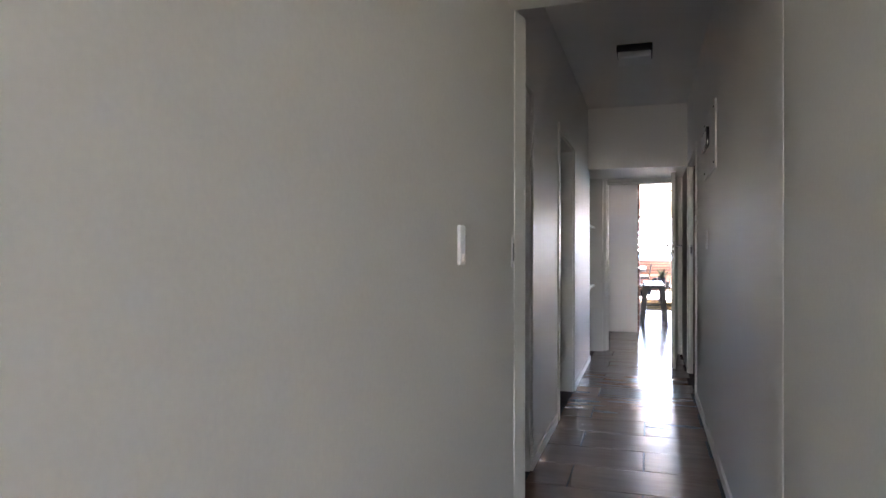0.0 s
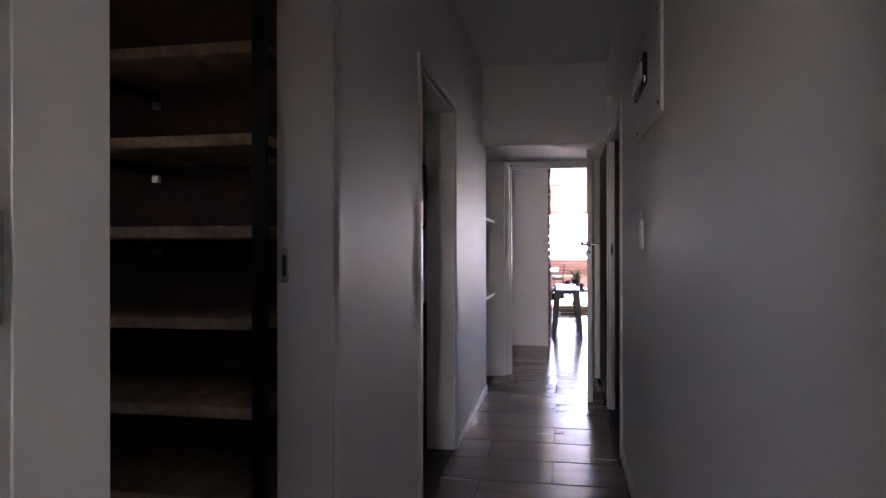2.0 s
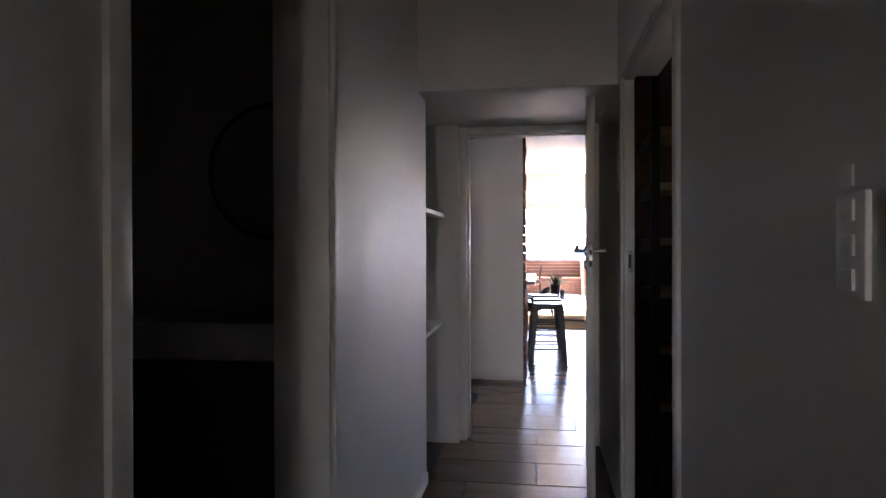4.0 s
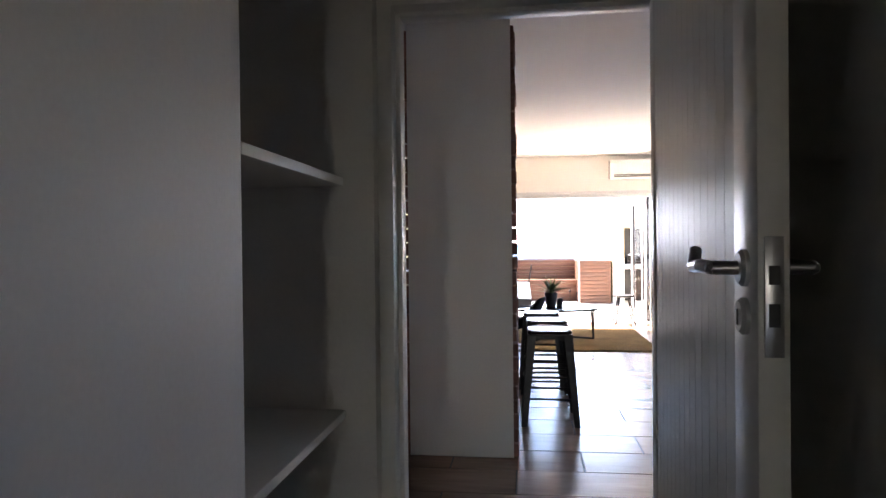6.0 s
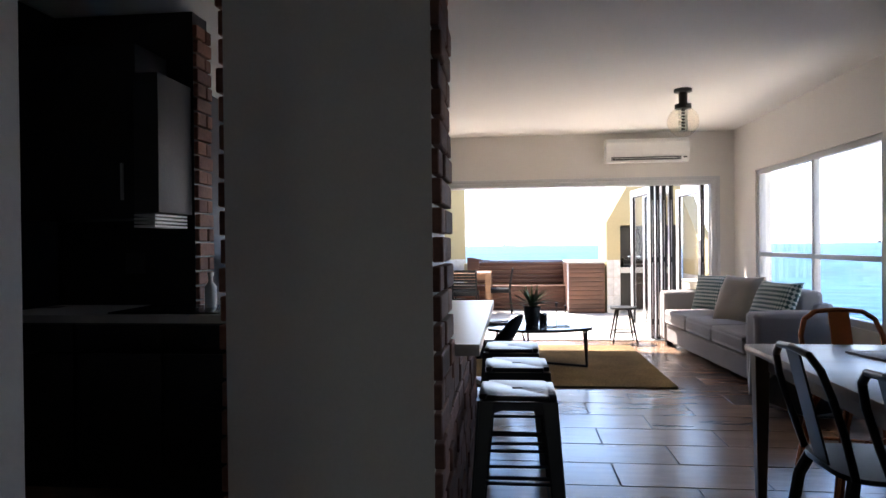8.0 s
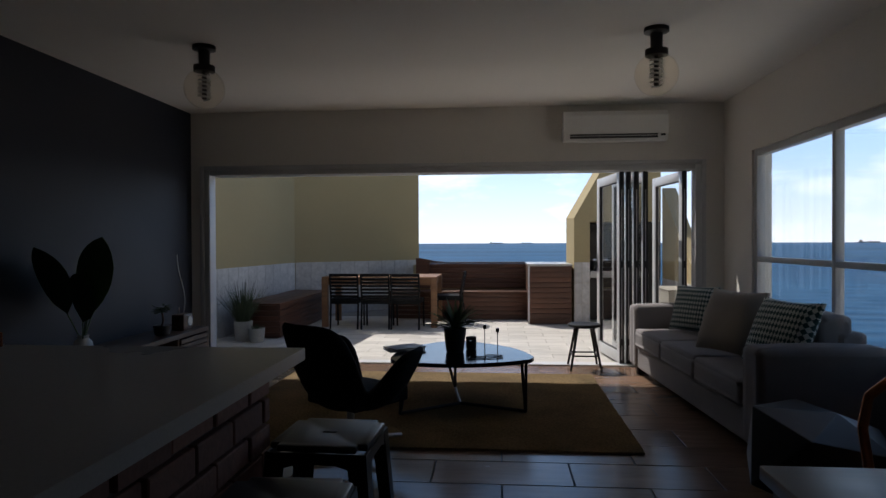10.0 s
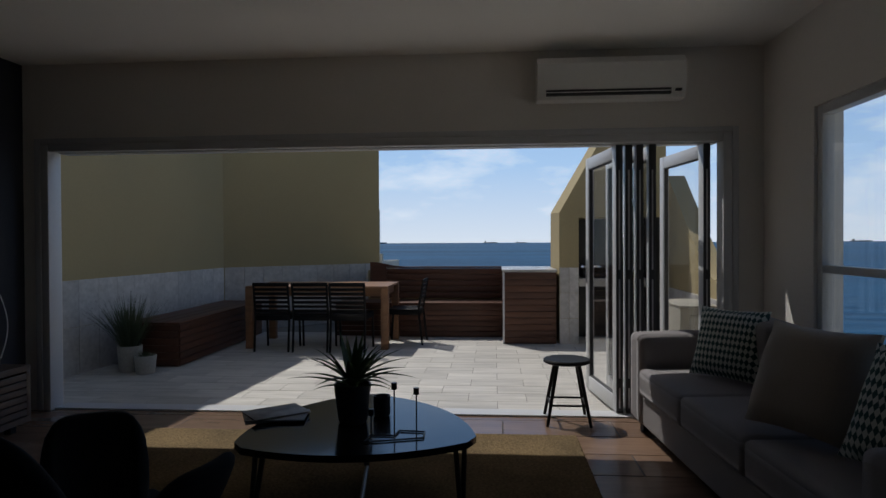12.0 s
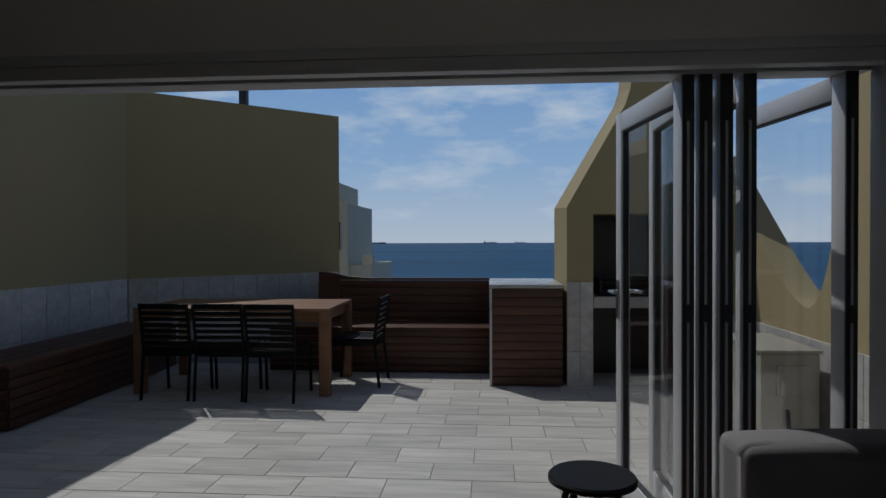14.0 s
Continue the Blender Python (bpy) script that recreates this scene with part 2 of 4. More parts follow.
def rod(bm, a, b, r, r2=None, seg=10):
    a, b = Vector(a), Vector(b)
    m = Matrix.Translation((a + b) / 2) @ (b - a).to_track_quat("Z", "Y").to_matrix().to_4x4()
    return bmesh.ops.create_cone(bm, cap_ends=True, segments=seg, radius1=r, radius2=r if r2 is None else r2, depth=(b - a).length, matrix=m)["verts"]


def tube(bm, pts, r, seg=8):
    for a, b in zip(pts, pts[1:]):
        rod(bm, a, b, r, seg=seg)
    for p in pts[1:-1]:
        bmesh.ops.create_icosphere(bm, subdivisions=1, radius=r * 1.02, matrix=Matrix.Translation(p))


def lathe(bm, profile, seg=24, at=(0, 0, 0)):
    rings = []
    for r, z in profile:
        rings.append([bm.verts.new((at[0] + r * math.cos(2 * math.pi * i / seg), at[1] + r * math.sin(2 * math.pi * i / seg), at[2] + z)) for i in range(seg)])
    for a, b in zip(rings, rings[1:]):
        for i in range(seg):
            bm.faces.new((a[i], a[(i + 1) % seg], b[(i + 1) % seg], b[i]))
    if profile[0][0] > 1e-4:
        bm.faces.new(rings[0][::-1])
    if profile[-1][0] > 1e-4:
        bm.faces.new(rings[-1])


def prism(bm, outline, lo, hi, axis="z"):
    """An outline of 2D points, extruded along an axis from lo to hi."""
    put = {"z": lambda u, v, w: (u, v, w), "y": lambda u, v, w: (u, w, v), "x": lambda u, v, w: (w, u, v)}[axis]
    a = [bm.verts.new(put(u, v, lo)) for u, v in outline]
    b = [bm.verts.new(put(u, v, hi)) for u, v in outline]
    bm.faces.new(a), bm.faces.new(b)
    for i in range(len(a)):
        j = (i + 1) % len(a)
        bm.faces.new((a[i], a[j], b[j], b[i]))


def finish(name, bm, mat, parent=None, bevel=0.0, smooth=False, segments=2):
    if bevel:
        bmesh.ops.bevel(bm, geom=[e for e in bm.edges if len(e.link_faces) == 2 and e.calc_face_angle(0) > 0.5], offset=bevel, segments=segments, affect="EDGES", clamp_overlap=True, profile=0.5)
    bmesh.ops.recalc_face_normals(bm, faces=bm.faces)
    me = bpy.data.meshes.new(name)
    bm.to_mesh(me)
    bm.free()
    me.materials.append(mat)
    if smooth:
        for p in me.polygons:
            p.use_smooth = True
        me.set_sharp_from_angle(angle=radians(40))
    ob = new(name, me)
    ob.parent = parent
    return ob


def boxes(name, mat, dims, parent=None, bevel=0.0):
    bm = bmesh.new()
    for d in dims:
        box(bm, *d)
    return finish(name, bm, mat, parent, bevel, smooth=bevel > 0)


def structure(ob, label="", category=""):
    return tagged(ob, label, category, kind="structure")


def thing(name, at, label, category, group="", rz=0.0):
    ob = new(name)
    ob.matrix_world = pose(*at, 0, 0, rz)
    return tagged(ob, label, category, group)


# ---- structure: bedroom end and passage ----
WALL_H = 2.69
bm = bmesh.new()
prism(bm, [(-0.06, -4), (0.10, -4), *[(0.10 + 0.065 * (i / 18) ** 2, -0.6 + 0.0999 * i) for i in range(19)], (-0.06, 1.198)], 0, WALL_H)
structure(finish("wall_bedroom_west", bm, green_paint), "pale green painted plaster wall", "wall")
structure(boxes("wall_bedroom_north", green_paint, [(0.982, 1.05, 0, 1.2, 1.068, WALL_H), (0.14, 1.05, 2.03, 0.978, 1.2, WALL_H)]), "pale green painted wall around the doorway", "wall")
structure(boxes("wall_bedroom_east", green_paint, [(0.98, -4, 0, 1.2, 1.05, WALL_H)]), "plain painted bedroom wall", "wall")
structure(boxes("wall_bedroom_south", green_paint, [(-0.06, -4.15, 0, 0.16, -4, WALL_H), (0.96, -4.15, 0, 1.2, -4, WALL_H), (0.16, -4.15, 0, 0.96, -4, 0.5), (0.16, -4.15, 2.2, 0.96, -4, WALL_H)]), "plain painted bedroom wall with a window opening", "wall")
bm = bmesh.new()
prism(bm, [(-0.06, 1.20), (0.167, 1.20), (0.186, 1.30), (0.0, 1.40), (-0.06, 1.40)], 0, 2.03)
box(bm, -0.06, 1.20, 2.032, 0.0, 1.40, WALL_H)
structure(finish("door_frame_bedroom", bm, green_paint), "pale painted timber door frame", "door frame")
structure(boxes("wall_passage_west", white_paint, [
    (-0.17, 1.40, 2.05, 0, 2.48, WALL_H), (-0.17, 2.48, 0, 0, 3.59, WALL_H), (-0.17, 3.59, 2.05, 0, 4.56, WALL_H),
    (-0.17, 4.56, 0, 0, 6.17, WALL_H), (-0.62, 6.87, 0, 0.09, 7.0, 2.05)]), "white painted plaster passage wall with doorways", "wall")
structure(boxes("wall_passage_east", white_paint, [
    (0.98, 1.07, 0, 1.13, 4.60, WALL_H), (0.98, 4.60, 2.03, 1.13, 5.74, WALL_H), (0.98, 5.74, 0, 1.025, 7.0, WALL_H)]), "white painted plaster passage wall", "wall")
structure(boxes("bulkhead", white_paint, [(-0.62, 5.95, 2.05, 0.98, 7.12, WALL_H)]), "white boxed bulkhead over the passage end", "bulkhead")
structure(boxes("ceiling_passage", ceiling_paint, [(-2.2, -4.15, WALL_H, 3.75, 7.12, WALL_H + 0.15)]), "flat white passage ceiling", "ceiling")
structure(boxes("wall_niche", white_paint, [(-0.74, 5.95, 0, -0.62, 7.0, 2.05), (-0.62, 5.95, 0, -0.17, 6.17, 2.05)]), "white painted back of the shelf niche", "wall")
structure(boxes("skirting", gloss_white, [(0, 2.5, 0, 0.012, 3.5, 0.06), (0, 4.62, 0, 0.012, 6.15, 0.06), (0.968, 1.09, 0, 0.98, 4.55, 0.06)]), "thin white skirting", "baseboard")


def casing(name, x, y0, y1, top, side, depth):
    """A door lining with architraves on the passage side of an opening in a wall along y."""
    s = side
    f = [(x, y0 - 0.045, 0, x + s * 0.014, y0 + 0.004, top + 0.045), (x, y1 - 0.004, 0, x + s * 0.014, y1 + 0.03, top + 0.045), (x, y0, top - 0.004, x + s * 0.014, y1, top + 0.045),
         (x - s * depth, y0, 0, x - s * 0.001, y0 + 0.02, top), (x - s * depth, y1 - 0.02, 0, x - s * 0.001, y1, top), (x - s * depth, y0 + 0.02, top - 0.02, x - s * 0.001, y1 - 0.02, top)]
    return structure(boxes(name, gloss_white, f, bevel=0.003), "white enamelled door lining", "door frame")


casing("door_frame_linen", 0, 1.46, 2.48, 2.05, 1, 0.17)
casing("door_frame_bathroom", 0, 3.60, 4.56, 2.05, 1, 0.17)
casing("door_frame_store", 0.98, 4.60, 5.74, 2.03, -1, 0.045)
structure(boxes("door_frame_living", gloss_white, [(0.09, 6.93, 0, 0.135, 7.06, 2.045), (0.925, 6.93, 0, 0.98, 7.06, 2.045), (0.135, 6.93, 2.0, 0.925, 7.06, 2.045),
                                                   (0.135, 6.99, 0, 0.15, 7.06, 2.0), (0.135, 6.99, 1.985, 0.925, 7.06, 2.0)], bevel=0.003), "white enamelled frame of the passage door", "door frame")
# dark side rooms; linen and store wall gaps are added to admit sky light
structure(boxes("wall_linen", dark_board, [(-1.7, 1.0, 0, -1.6, 1.2, WALL_H), (-1.7, 1.5, 0, -1.6, 2.98, WALL_H), (-1.7, 1.2, 0, -1.6, 1.5, 1.5), (-1.7, 1.2, 1.75, -1.6, 1.5, WALL_H), (-1.6, 0.96, 0, -0.06, 1.06, WALL_H), (-1.6, 2.88, 0, -0.17, 2.98, WALL_H)]), "dark boarded back of the linen cupboard with an added light opening", "wall")
structure(boxes("wall_bathroom", white_paint, [(-2.2, 3.1, 0, -2.05, 5.95, WALL_H), (-2.05, 3.0, 0, -0.17, 3.1, WALL_H), (-2.05, 5.62, 0, -0.17, 5.75, WALL_H)]), "white painted bathroom walls", "wall")
structure(boxes("wall_store", dark_board, [(2.25, 4.2, 0, 2.35, 4.5, WALL_H), (2.25, 4.8, 0, 2.35, 6.4, WALL_H), (2.25, 4.5, 0, 2.35, 4.8, 1.5), (2.25, 4.5, 1.78, 2.35, 4.8, WALL_H), (1.13, 4.2, 0, 2.25, 4.3, WALL_H), (1.03, 6.3, 0, 2.25, 6.4, WALL_H)]), "dark boarded back of the store cupboard with an added light opening", "wall")

# ---- structure: living room ----
H = 2.65
structure(boxes("wall_living_south", white_paint, [(-2.2, 7.0, 0, -0.2, 7.12, H), (-0.2, 7.0, 0, 0.09, 7.12, H), (0.09, 7.0, 2.045, 0.98, 7.12, H), (0.98, 7.0, 0, 3.6, 7.12, H), (-0.2, 7.12, 0, -0.03, 7.9, H)]), "white painted wall around the passage door", "wall")
structure(boxes("wall_living_west", blue_paint, [(-2.2, 7.12, 0, -2.05, 15.47, H)]), "dark blue painted living room wall", "wall")
structure(boxes("wall_living_east", white_paint, [(3.45, 7.12, 0, 3.62, 12.2, H), (3.45, 12.2, 0, 3.62, 14.76, 0.55), (3.45, 12.2, 2.07, 3.62, 14.76, H), (3.45, 14.76, 0, 3.62, 15.47, H)]), "white painted wall with a wide window", "wall")
structure(boxes("wall_living_north", white_paint, [(-2.2, 15.47, 0, -1.9, 15.69, H), (3.23, 15.47, 0, 3.62, 15.69, H), (-1.9, 15.47, 2.04, 3.23, 15.69, H)]), "white wall over the wide folding door opening", "wall")
structure(boxes("ceiling_living", ceiling_paint, [(-2.2, 7.12, H, 3.62, 15.69, H + 0.2)]), "flat white living room ceiling", "ceiling")
structure(boxes("door_frame_patio", aluminium, [(-1.9, 15.455, 0, -1.84, 15.60, 2.04), (3.17, 15.455, 0, 3.23, 15.60, 2.04), (-1.84, 15.455, 1.985, 3.17, 15.52, 2.04), (-1.95, 15.452, 0, -1.902, 15.468, 2.085), (3.232, 15.452, 0, 3.275, 15.468, 2.085), (-1.902, 15.452, 2.042, 3.232, 15.468, 2.085), (-1.84, 15.58, 1.985, 3.17, 15.70, 2.04)], bevel=0.004), "white aluminium frame of the folding doors", "door frame")
structure(boxes("door_track", dark_gasket, [(-1.84, 15.52, 2.0, 3.17, 15.58, 2.035)]), "dark top track of the folding doors", "trim")
structure(boxes("threshold", aluminium, [(-1.84, 15.50, -0.004, 3.17, 15.66, 0.012)]), "low aluminium door threshold", "trim")

win = structure(boxes("window_1", aluminium, [
    (3.47, 12.2, 0.55, 3.54, 12.26, 2.07), (3.47, 14.70, 0.55, 3.54, 14.76, 2.07), (3.47, 12.26, 2.015, 3.54, 14.70, 2.07), (3.47, 12.26, 0.55, 3.54, 14.70, 0.61),
    (3.475, 13.38, 0.61, 3.535, 13.43, 2.015), (3.475, 12.26, 1.09, 3.535, 13.38, 1.135), (3.475, 13.43, 1.09, 3.535, 14.70, 1.135)], bevel=0.004), "white aluminium window with four panes facing the sea", "window")
for y0, y1, z0, z1 in ((12.26, 13.38, 0.61, 1.09), (12.26, 13.38, 1.135, 2.015), (13.43, 14.70, 0.61, 1.09), (13.43, 14.70, 1.135, 2.015)):
    g = boxes("pane", pane, [(3.50, y0, z0, 3.506, y1, z1)], win)
    g.visible_shadow = False

# brick-ended pier and breakfast bar wall
structure(boxes("wall_pier", white_paint, [(-0.17, 8.88, 0, 0.455, 9.22, H)]), "white plastered pier clad with brick on its sides", "wall")
structure(boxes("wall_bar", mortar, [(0.25, 9.22, 0, 0.445, 10.88, 0.88)]), "half-height brick wall under the breakfast bar", "wall")
structure(boxes("wall_kitchen", kitchen_dark, [(-2.05, 10.67, 0, -1.18, 10.85, H)]), "dark kitchen partition with a brick end", "wall")

# ---- structure: patio ----
structure(boxes("floor", grout, [(-2.2, -4.15, -0.2, 3.75, 15.66, -0.003)]), "timber-look tiled floor", "floor")
structure(boxes("patio_floor", patio_grout, [(-2.9, 15.66, -0.25, 4.1, 21.8, -0.013)]), "pale timber-look tiled patio floor", "floor")
bm = bmesh.new()
prism(bm, [(-2.65, 15.69), (-2.31, 19.76), (-2.5, 19.9), (-2.9, 15.69)], 0, 3.85)
structure(finish("wall_patio_west", bm, yellow_render), "tall ochre plastered patio wall", "wall")
structure(boxes("wall_patio_return", yellow_render, [(-2.95, 15.62, -0.2, -2.2, 15.69, 3.85)]), "ochre plastered return", "wall")
bm = bmesh.new()
prism(bm, [(-2.31, 19.76), (-0.36, 21.5), (-0.49, 21.65), (-2.5, 19.9)], -0.2, 3.0)
structure(finish("wall_patio_north", bm, yellow_render, bevel=0.012), "ochre plastered screen wall with a level top", "wall")
structure(boxes("parapet", yellow_render, [(-0.1, 20.0, -0.2, 2.3, 20.18, 0.86), (-0.3, 20.2, -0.2, -0.12, 21.5, 0.86)], bevel=0.01), "low plastered parapet behind the bench", "wall")
# chimney breast whose west side opens towards the house
bm = bmesh.new()
curve = [(2.90, 2.56), (2.945, 2.70), (2.965, 2.87), (3.0, 3.05), (3.08, 3.25), (3.25, 3.45), (3.25, 4.2), (3.68, 4.2)]
near = [(2.373, -0.2), (2.373, 1.63)] + curve + [(3.68, 1.57), (2.613, 1.57), (2.613, -0.2)]
away = [(2.335, -0.2), (2.335, 1.66)] + [(x + 0.04, z + 0.14) for x, z in curve[:6]] + [(3.29, 4.2), (3.68, 4.2), (3.68, 1.57), (2.613, 1.57), (2.613, -0.2)]
va, vb = [bm.verts.new((x, 18.95, z)) for x, z in near], [bm.verts.new((x, 19.75, z)) for x, z in away]
bm.faces.new(va), bm.faces.new(vb)
for i in range(len(va)):
    j = (i + 1) % len(va)
    bm.faces.new((va[i], va[j], vb[j], vb[i]))
structure(finish("wall_patio_east", bm, yellow_render), "ochre plastered barbecue chimney with a sloping shoulder", "wall")
# near-black colour stands in for the shade inside the barbecue hollow
structure(boxes("barbecue_recess", kitchen_dark, [(2.613, 19.55, -0.2, 3.68, 19.74, 1.568), (3.5, 18.97, -0.2, 3.68, 19.55, 1.568)]), "back of the barbecue recess, its shade painted near-black", "wall")
structure(boxes("barbecue_slab", stone_top, [(2.615, 18.93, 0.71, 3.49, 19.54, 0.81)], bevel=0.006), "pale stone slab of the barbecue", "counter")
o = thing("barbecue_grate", (3.1, 19.25, 0.81), "black steel barbecue grate on the stone slab", "barbecue")
boxes("tray", black_steel, [(-0.42, -0.24, 0, 0.36, 0.26, 0.05), (-0.42, -0.24, 0.05, -0.40, 0.26, 0.16)], o, bevel=0.004)
boxes("bar", black_steel, [(-0.40, -0.23 + 0.04 * k, 0.12, 0.36, -0.222 + 0.04 * k, 0.128) for k in range(12)], o)


def sweep_height(y):
    """Crest of the curved parapet: a tight bowl near the house, a long rise to the chimney."""
    if y < 17.25:
        f = min(1, (17.25 - y) / 0.40)
        return 0.89 + 1.15 * (1 - math.sqrt(1 - f ** 2.0)) if f < 1 else 2.04 + 2.2 * (16.85 - y)
    return 0.89 + 0.80 * (y - 17.25) - 0.17 * (1 - math.exp(-4 * (y - 17.25)))


bm = bmesh.new()
ys = [15.69, 16.3, 16.6, 16.8, 16.849] + [16.86 + 0.03 * i for i in range(14)] + [17.3 + 0.1 * i for i in range(17)]
prism(bm, [(15.69, -0.2), *[(y, min(sweep_height(y), 2.8)) for y in ys], (18.945, sweep_height(18.945)), (18.945, -0.2)], 3.70, 3.90, "x")
structure(finish("wall_patio_sweep", bm, yellow_render), "ochre plastered parapet with a sweeping curved top", "wall")
structure(boxes("roof_edge", white_render, [(-2.95, 15.69, 2.86, 3.7, 15.75, 3.1)]), "plastered edge of the roof slab", "trim")

# ---- distance ----
bm = bmesh.new()
box(bm, -4500, 22, -16, 4500, 4700, -14)
structure(finish("water", bm, sea_material()), "dark blue sea with small waves", "sea")
structure(boxes("ground", white_render, [(-60, -30, -14.2, 60, 24, -13.8), (-60, 24, -14.2, -3.5, 62, -13.8)]), "pale ground far below the terrace", "ground")
bm = bmesh.new()
R, N = 4720, 40
cols = []
for i in range(N + 1):
    a = radians(-80 + 160 * i / N)
    cols.append([bm.verts.new((R * math.sin(a), R * math.cos(a), z)) for z in (-20, 600, 1300, 2000)])
for a, b in zip(cols, cols[1:]):
    for k in range(3):
        bm.faces.new((a[k], b[k], b[k + 1], a[k + 1]))
structure(finish("backdrop", bm, sky_backdrop_material()), "hazy blue sky with thin white cloud", "sky")

# ---- passage things ----
def plate(name, at, rz, w, h, label, rockers=3):
    o = thing(name, at, label, "light switch", rz=rz)
    boxes("cover", white_plastic, [(-w / 2, 0, -h / 2, w / 2, 0.009, h / 2)], o, bevel=0.003)
    for i in range(rockers):
        z = -h * 0.32 + i * h * 0.32
        boxes("rocker", gloss_white, [(-w * 0.22, 0.009, z - h * 0.1, w * 0.22, 0.014, z + h * 0.1)], o, bevel=0.002)
    return o


plate("light_switch", (0.131, 0.64, 1.21), -87, 0.06, 0.105, "white plastic light switch on the pale bedroom wall", 1)
plate("light_switch", (0.98, 3.58, 1.27), 90, 0.075, 0.13, "white four-rocker light switch on the passage wall", 4)
o = thing("strike_plate", (0.164, 1.175, 1.19), "brushed steel strike plate in the bedroom door frame", "lock plate")
boxes("plate", chrome, [(0, -0.016, -0.05, 0.003, 0.016, 0.05)], o, bevel=0.001)
boxes("slot", dark_gasket, [(0.003, -0.008, -0.03, 0.004, 0.008, 0.03)], o)
for xx, yy, zz in ((-0.145, 2.46, 1.16), (1.003, 5.72, 1.2)):
    o = thing("strike_plate", (xx, yy, zz), "brushed steel strike plate in the cupboard door lining", "lock plate")
    boxes("plate", chrome, [(-0.011, -0.003, -0.05, 0.011, 0, 0.05)], o, bevel=0.001)
    boxes("slot", dark_gasket, [(-0.006, -0.004, -0.03, 0.006, -0.003, 0.03)], o)

o = thing("distribution_board", (0.98, 3.33, 1.87), "white flush-mounted distribution board with a dark breaker window", "fuse box")
boxes("cover", gloss_white, [(-0.012, -0.35, -0.2, 0, 0.36, 0.2)], o, bevel=0.004)
boxes("window", black_gloss, [(-0.03, -0.02, -0.02, -0.012, 0.34, 0.10)], o, bevel=0.004)
boxes("breaker", white_plastic, [(-0.036, 0.01 + i * 0.045, 0.0, -0.028, 0.04 + i * 0.045, 0.07) for i in range(7)], o)
for y in (-0.31, 0.32):
    for z in (-0.16, 0.16):
        bm = bmesh.new()
        rod(bm, (-0.012, y, z), (-0.017, y, z), 0.006)
        finish("screw", bm, dark_gasket, o)

o = thing("ceiling_lamp", (0.51, 3.97, WALL_H), "square black-framed ceiling lamp with a frosted diffuser", "ceiling lamp")
boxes("housing", black_steel, [(-0.125, -0.125, -0.05, 0.125, 0.125, 0)], o, bevel=0.004)
boxes("diffuser", white_plastic, [(-0.115, -0.115, -0.095, 0.115, 0.115, -0.05)], o, bevel=0.006)


def shelf_rack(name, at, length, levels, depth, label):
    """Rough pine boards on black steel uprights; the front faces -y."""
    r = thing(name, at, label, "shelves")
    for z in levels:
        boxes("shelf", rustic, [(0, 0, z, length, depth, z + 0.036)], r, bevel=0.005)
    for x in (0.0, length):
        boxes("upright", black_steel, [(x - 0.02, -0.025, 0, x + 0.02, -0.001, 2.4)], r)
        for z in levels:
            boxes("bracket", black_steel, [(x - 0.012, 0, z - 0.03, x + 0.012, depth, z - 0.002)], r)
    for x in (0.5 * length,):
        for z in levels:
            boxes("bracket", black_steel, [(x - 0.01, 0.02, z - 0.03, x + 0.01, depth, z - 0.002)], r)
            boxes("clip", chrome, [(x - 0.012, depth - 0.02, z - 0.055, x + 0.012, depth, z - 0.03)], r)
    return r


shelf_rack("linen_shelves", (-1.45, 2.45, 0), 1.24, (0.44, 0.71, 0.97, 1.24, 1.51, 1.78), 0.42, "rough pine shelves on black steel uprights in the linen cupboard")
shelf_rack("store_shelves", (1.14, 5.88, 0), 1.05, (0.49, 0.76, 1.02, 1.27, 1.53, 1.79), 0.41, "rough pine shelves on black steel uprights in the store cupboard")

for z in (0.77, 1.455):
    s = boxes("niche_shelf", gloss_white, [(-0.615, 6.175, z, 0.0, 6.868, z + 0.025)], bevel=0.003)
    tagged(s, "white painted shelf in the passage niche", "shelf", "niche shelves")

# passage door, open against the wall
door = structure(thing("door_1", (0.939, 6.985, 0), "white panelled timber door standing open", "door", rz=-3.8), "white grooved timber door standing open")
boxes("stile", gloss_white, [(-0.040, -1.09, 0.008, 0.0, -0.97, 1.985), (-0.040, -0.09, 0.008, 0.0, 0.0, 1.985)], door, bevel=0.003)
for i in range(14):
    a = -0.97 + 0.0629 * i
    boxes("board", gloss_white, [(-0.0385, a + 0.001, 0.008, -0.006, a + 0.0619, 1.985)], door)
bm = bmesh.new()
tube(bm, [(-0.04, -1.035, 1.245), (-0.085, -1.035, 1.245), (-0.092, -1.0, 1.247), (-0.09, -0.93, 1.243), (-0.082, -0.905, 1.268)], 0.010, seg=12)
tube(bm, [(0.0, -1.035, 1.245), (0.045, -1.035, 1.245), (0.05, -0.92, 1.245)], 0.010, seg=12)
for z in (1.245, 1.178):
    bm.verts.ensure_lookup_table()
    lathe(bm, [(0.026, 0), (0.026, 0.006), (0.021, 0.011), (0.001, 0.011)], 24)
    bm.verts.ensure_lookup_table()
    for v in bm.verts[-96:]:
        v.co = Vector((-0.040 - v.co.z, v.co.x - 1.035, v.co.y + z))
finish("handle", bm, chrome, door, smooth=True)
boxes("keyhole", dark_gasket, [(-0.053, -1.038, 1.166, -0.051, -1.032, 1.188)], door)
boxes("lock_plate", chrome, [(-0.032, -1.093, 1.130, -0.008, -1.089, 1.288)], door, bevel=0.001)
boxes("latch", dark_gasket, [(-0.027, -1.096, 1.225, -0.014, -1.093, 1.250), (-0.027, -1.096, 1.17, -0.014, -1.093, 1.20)], door)

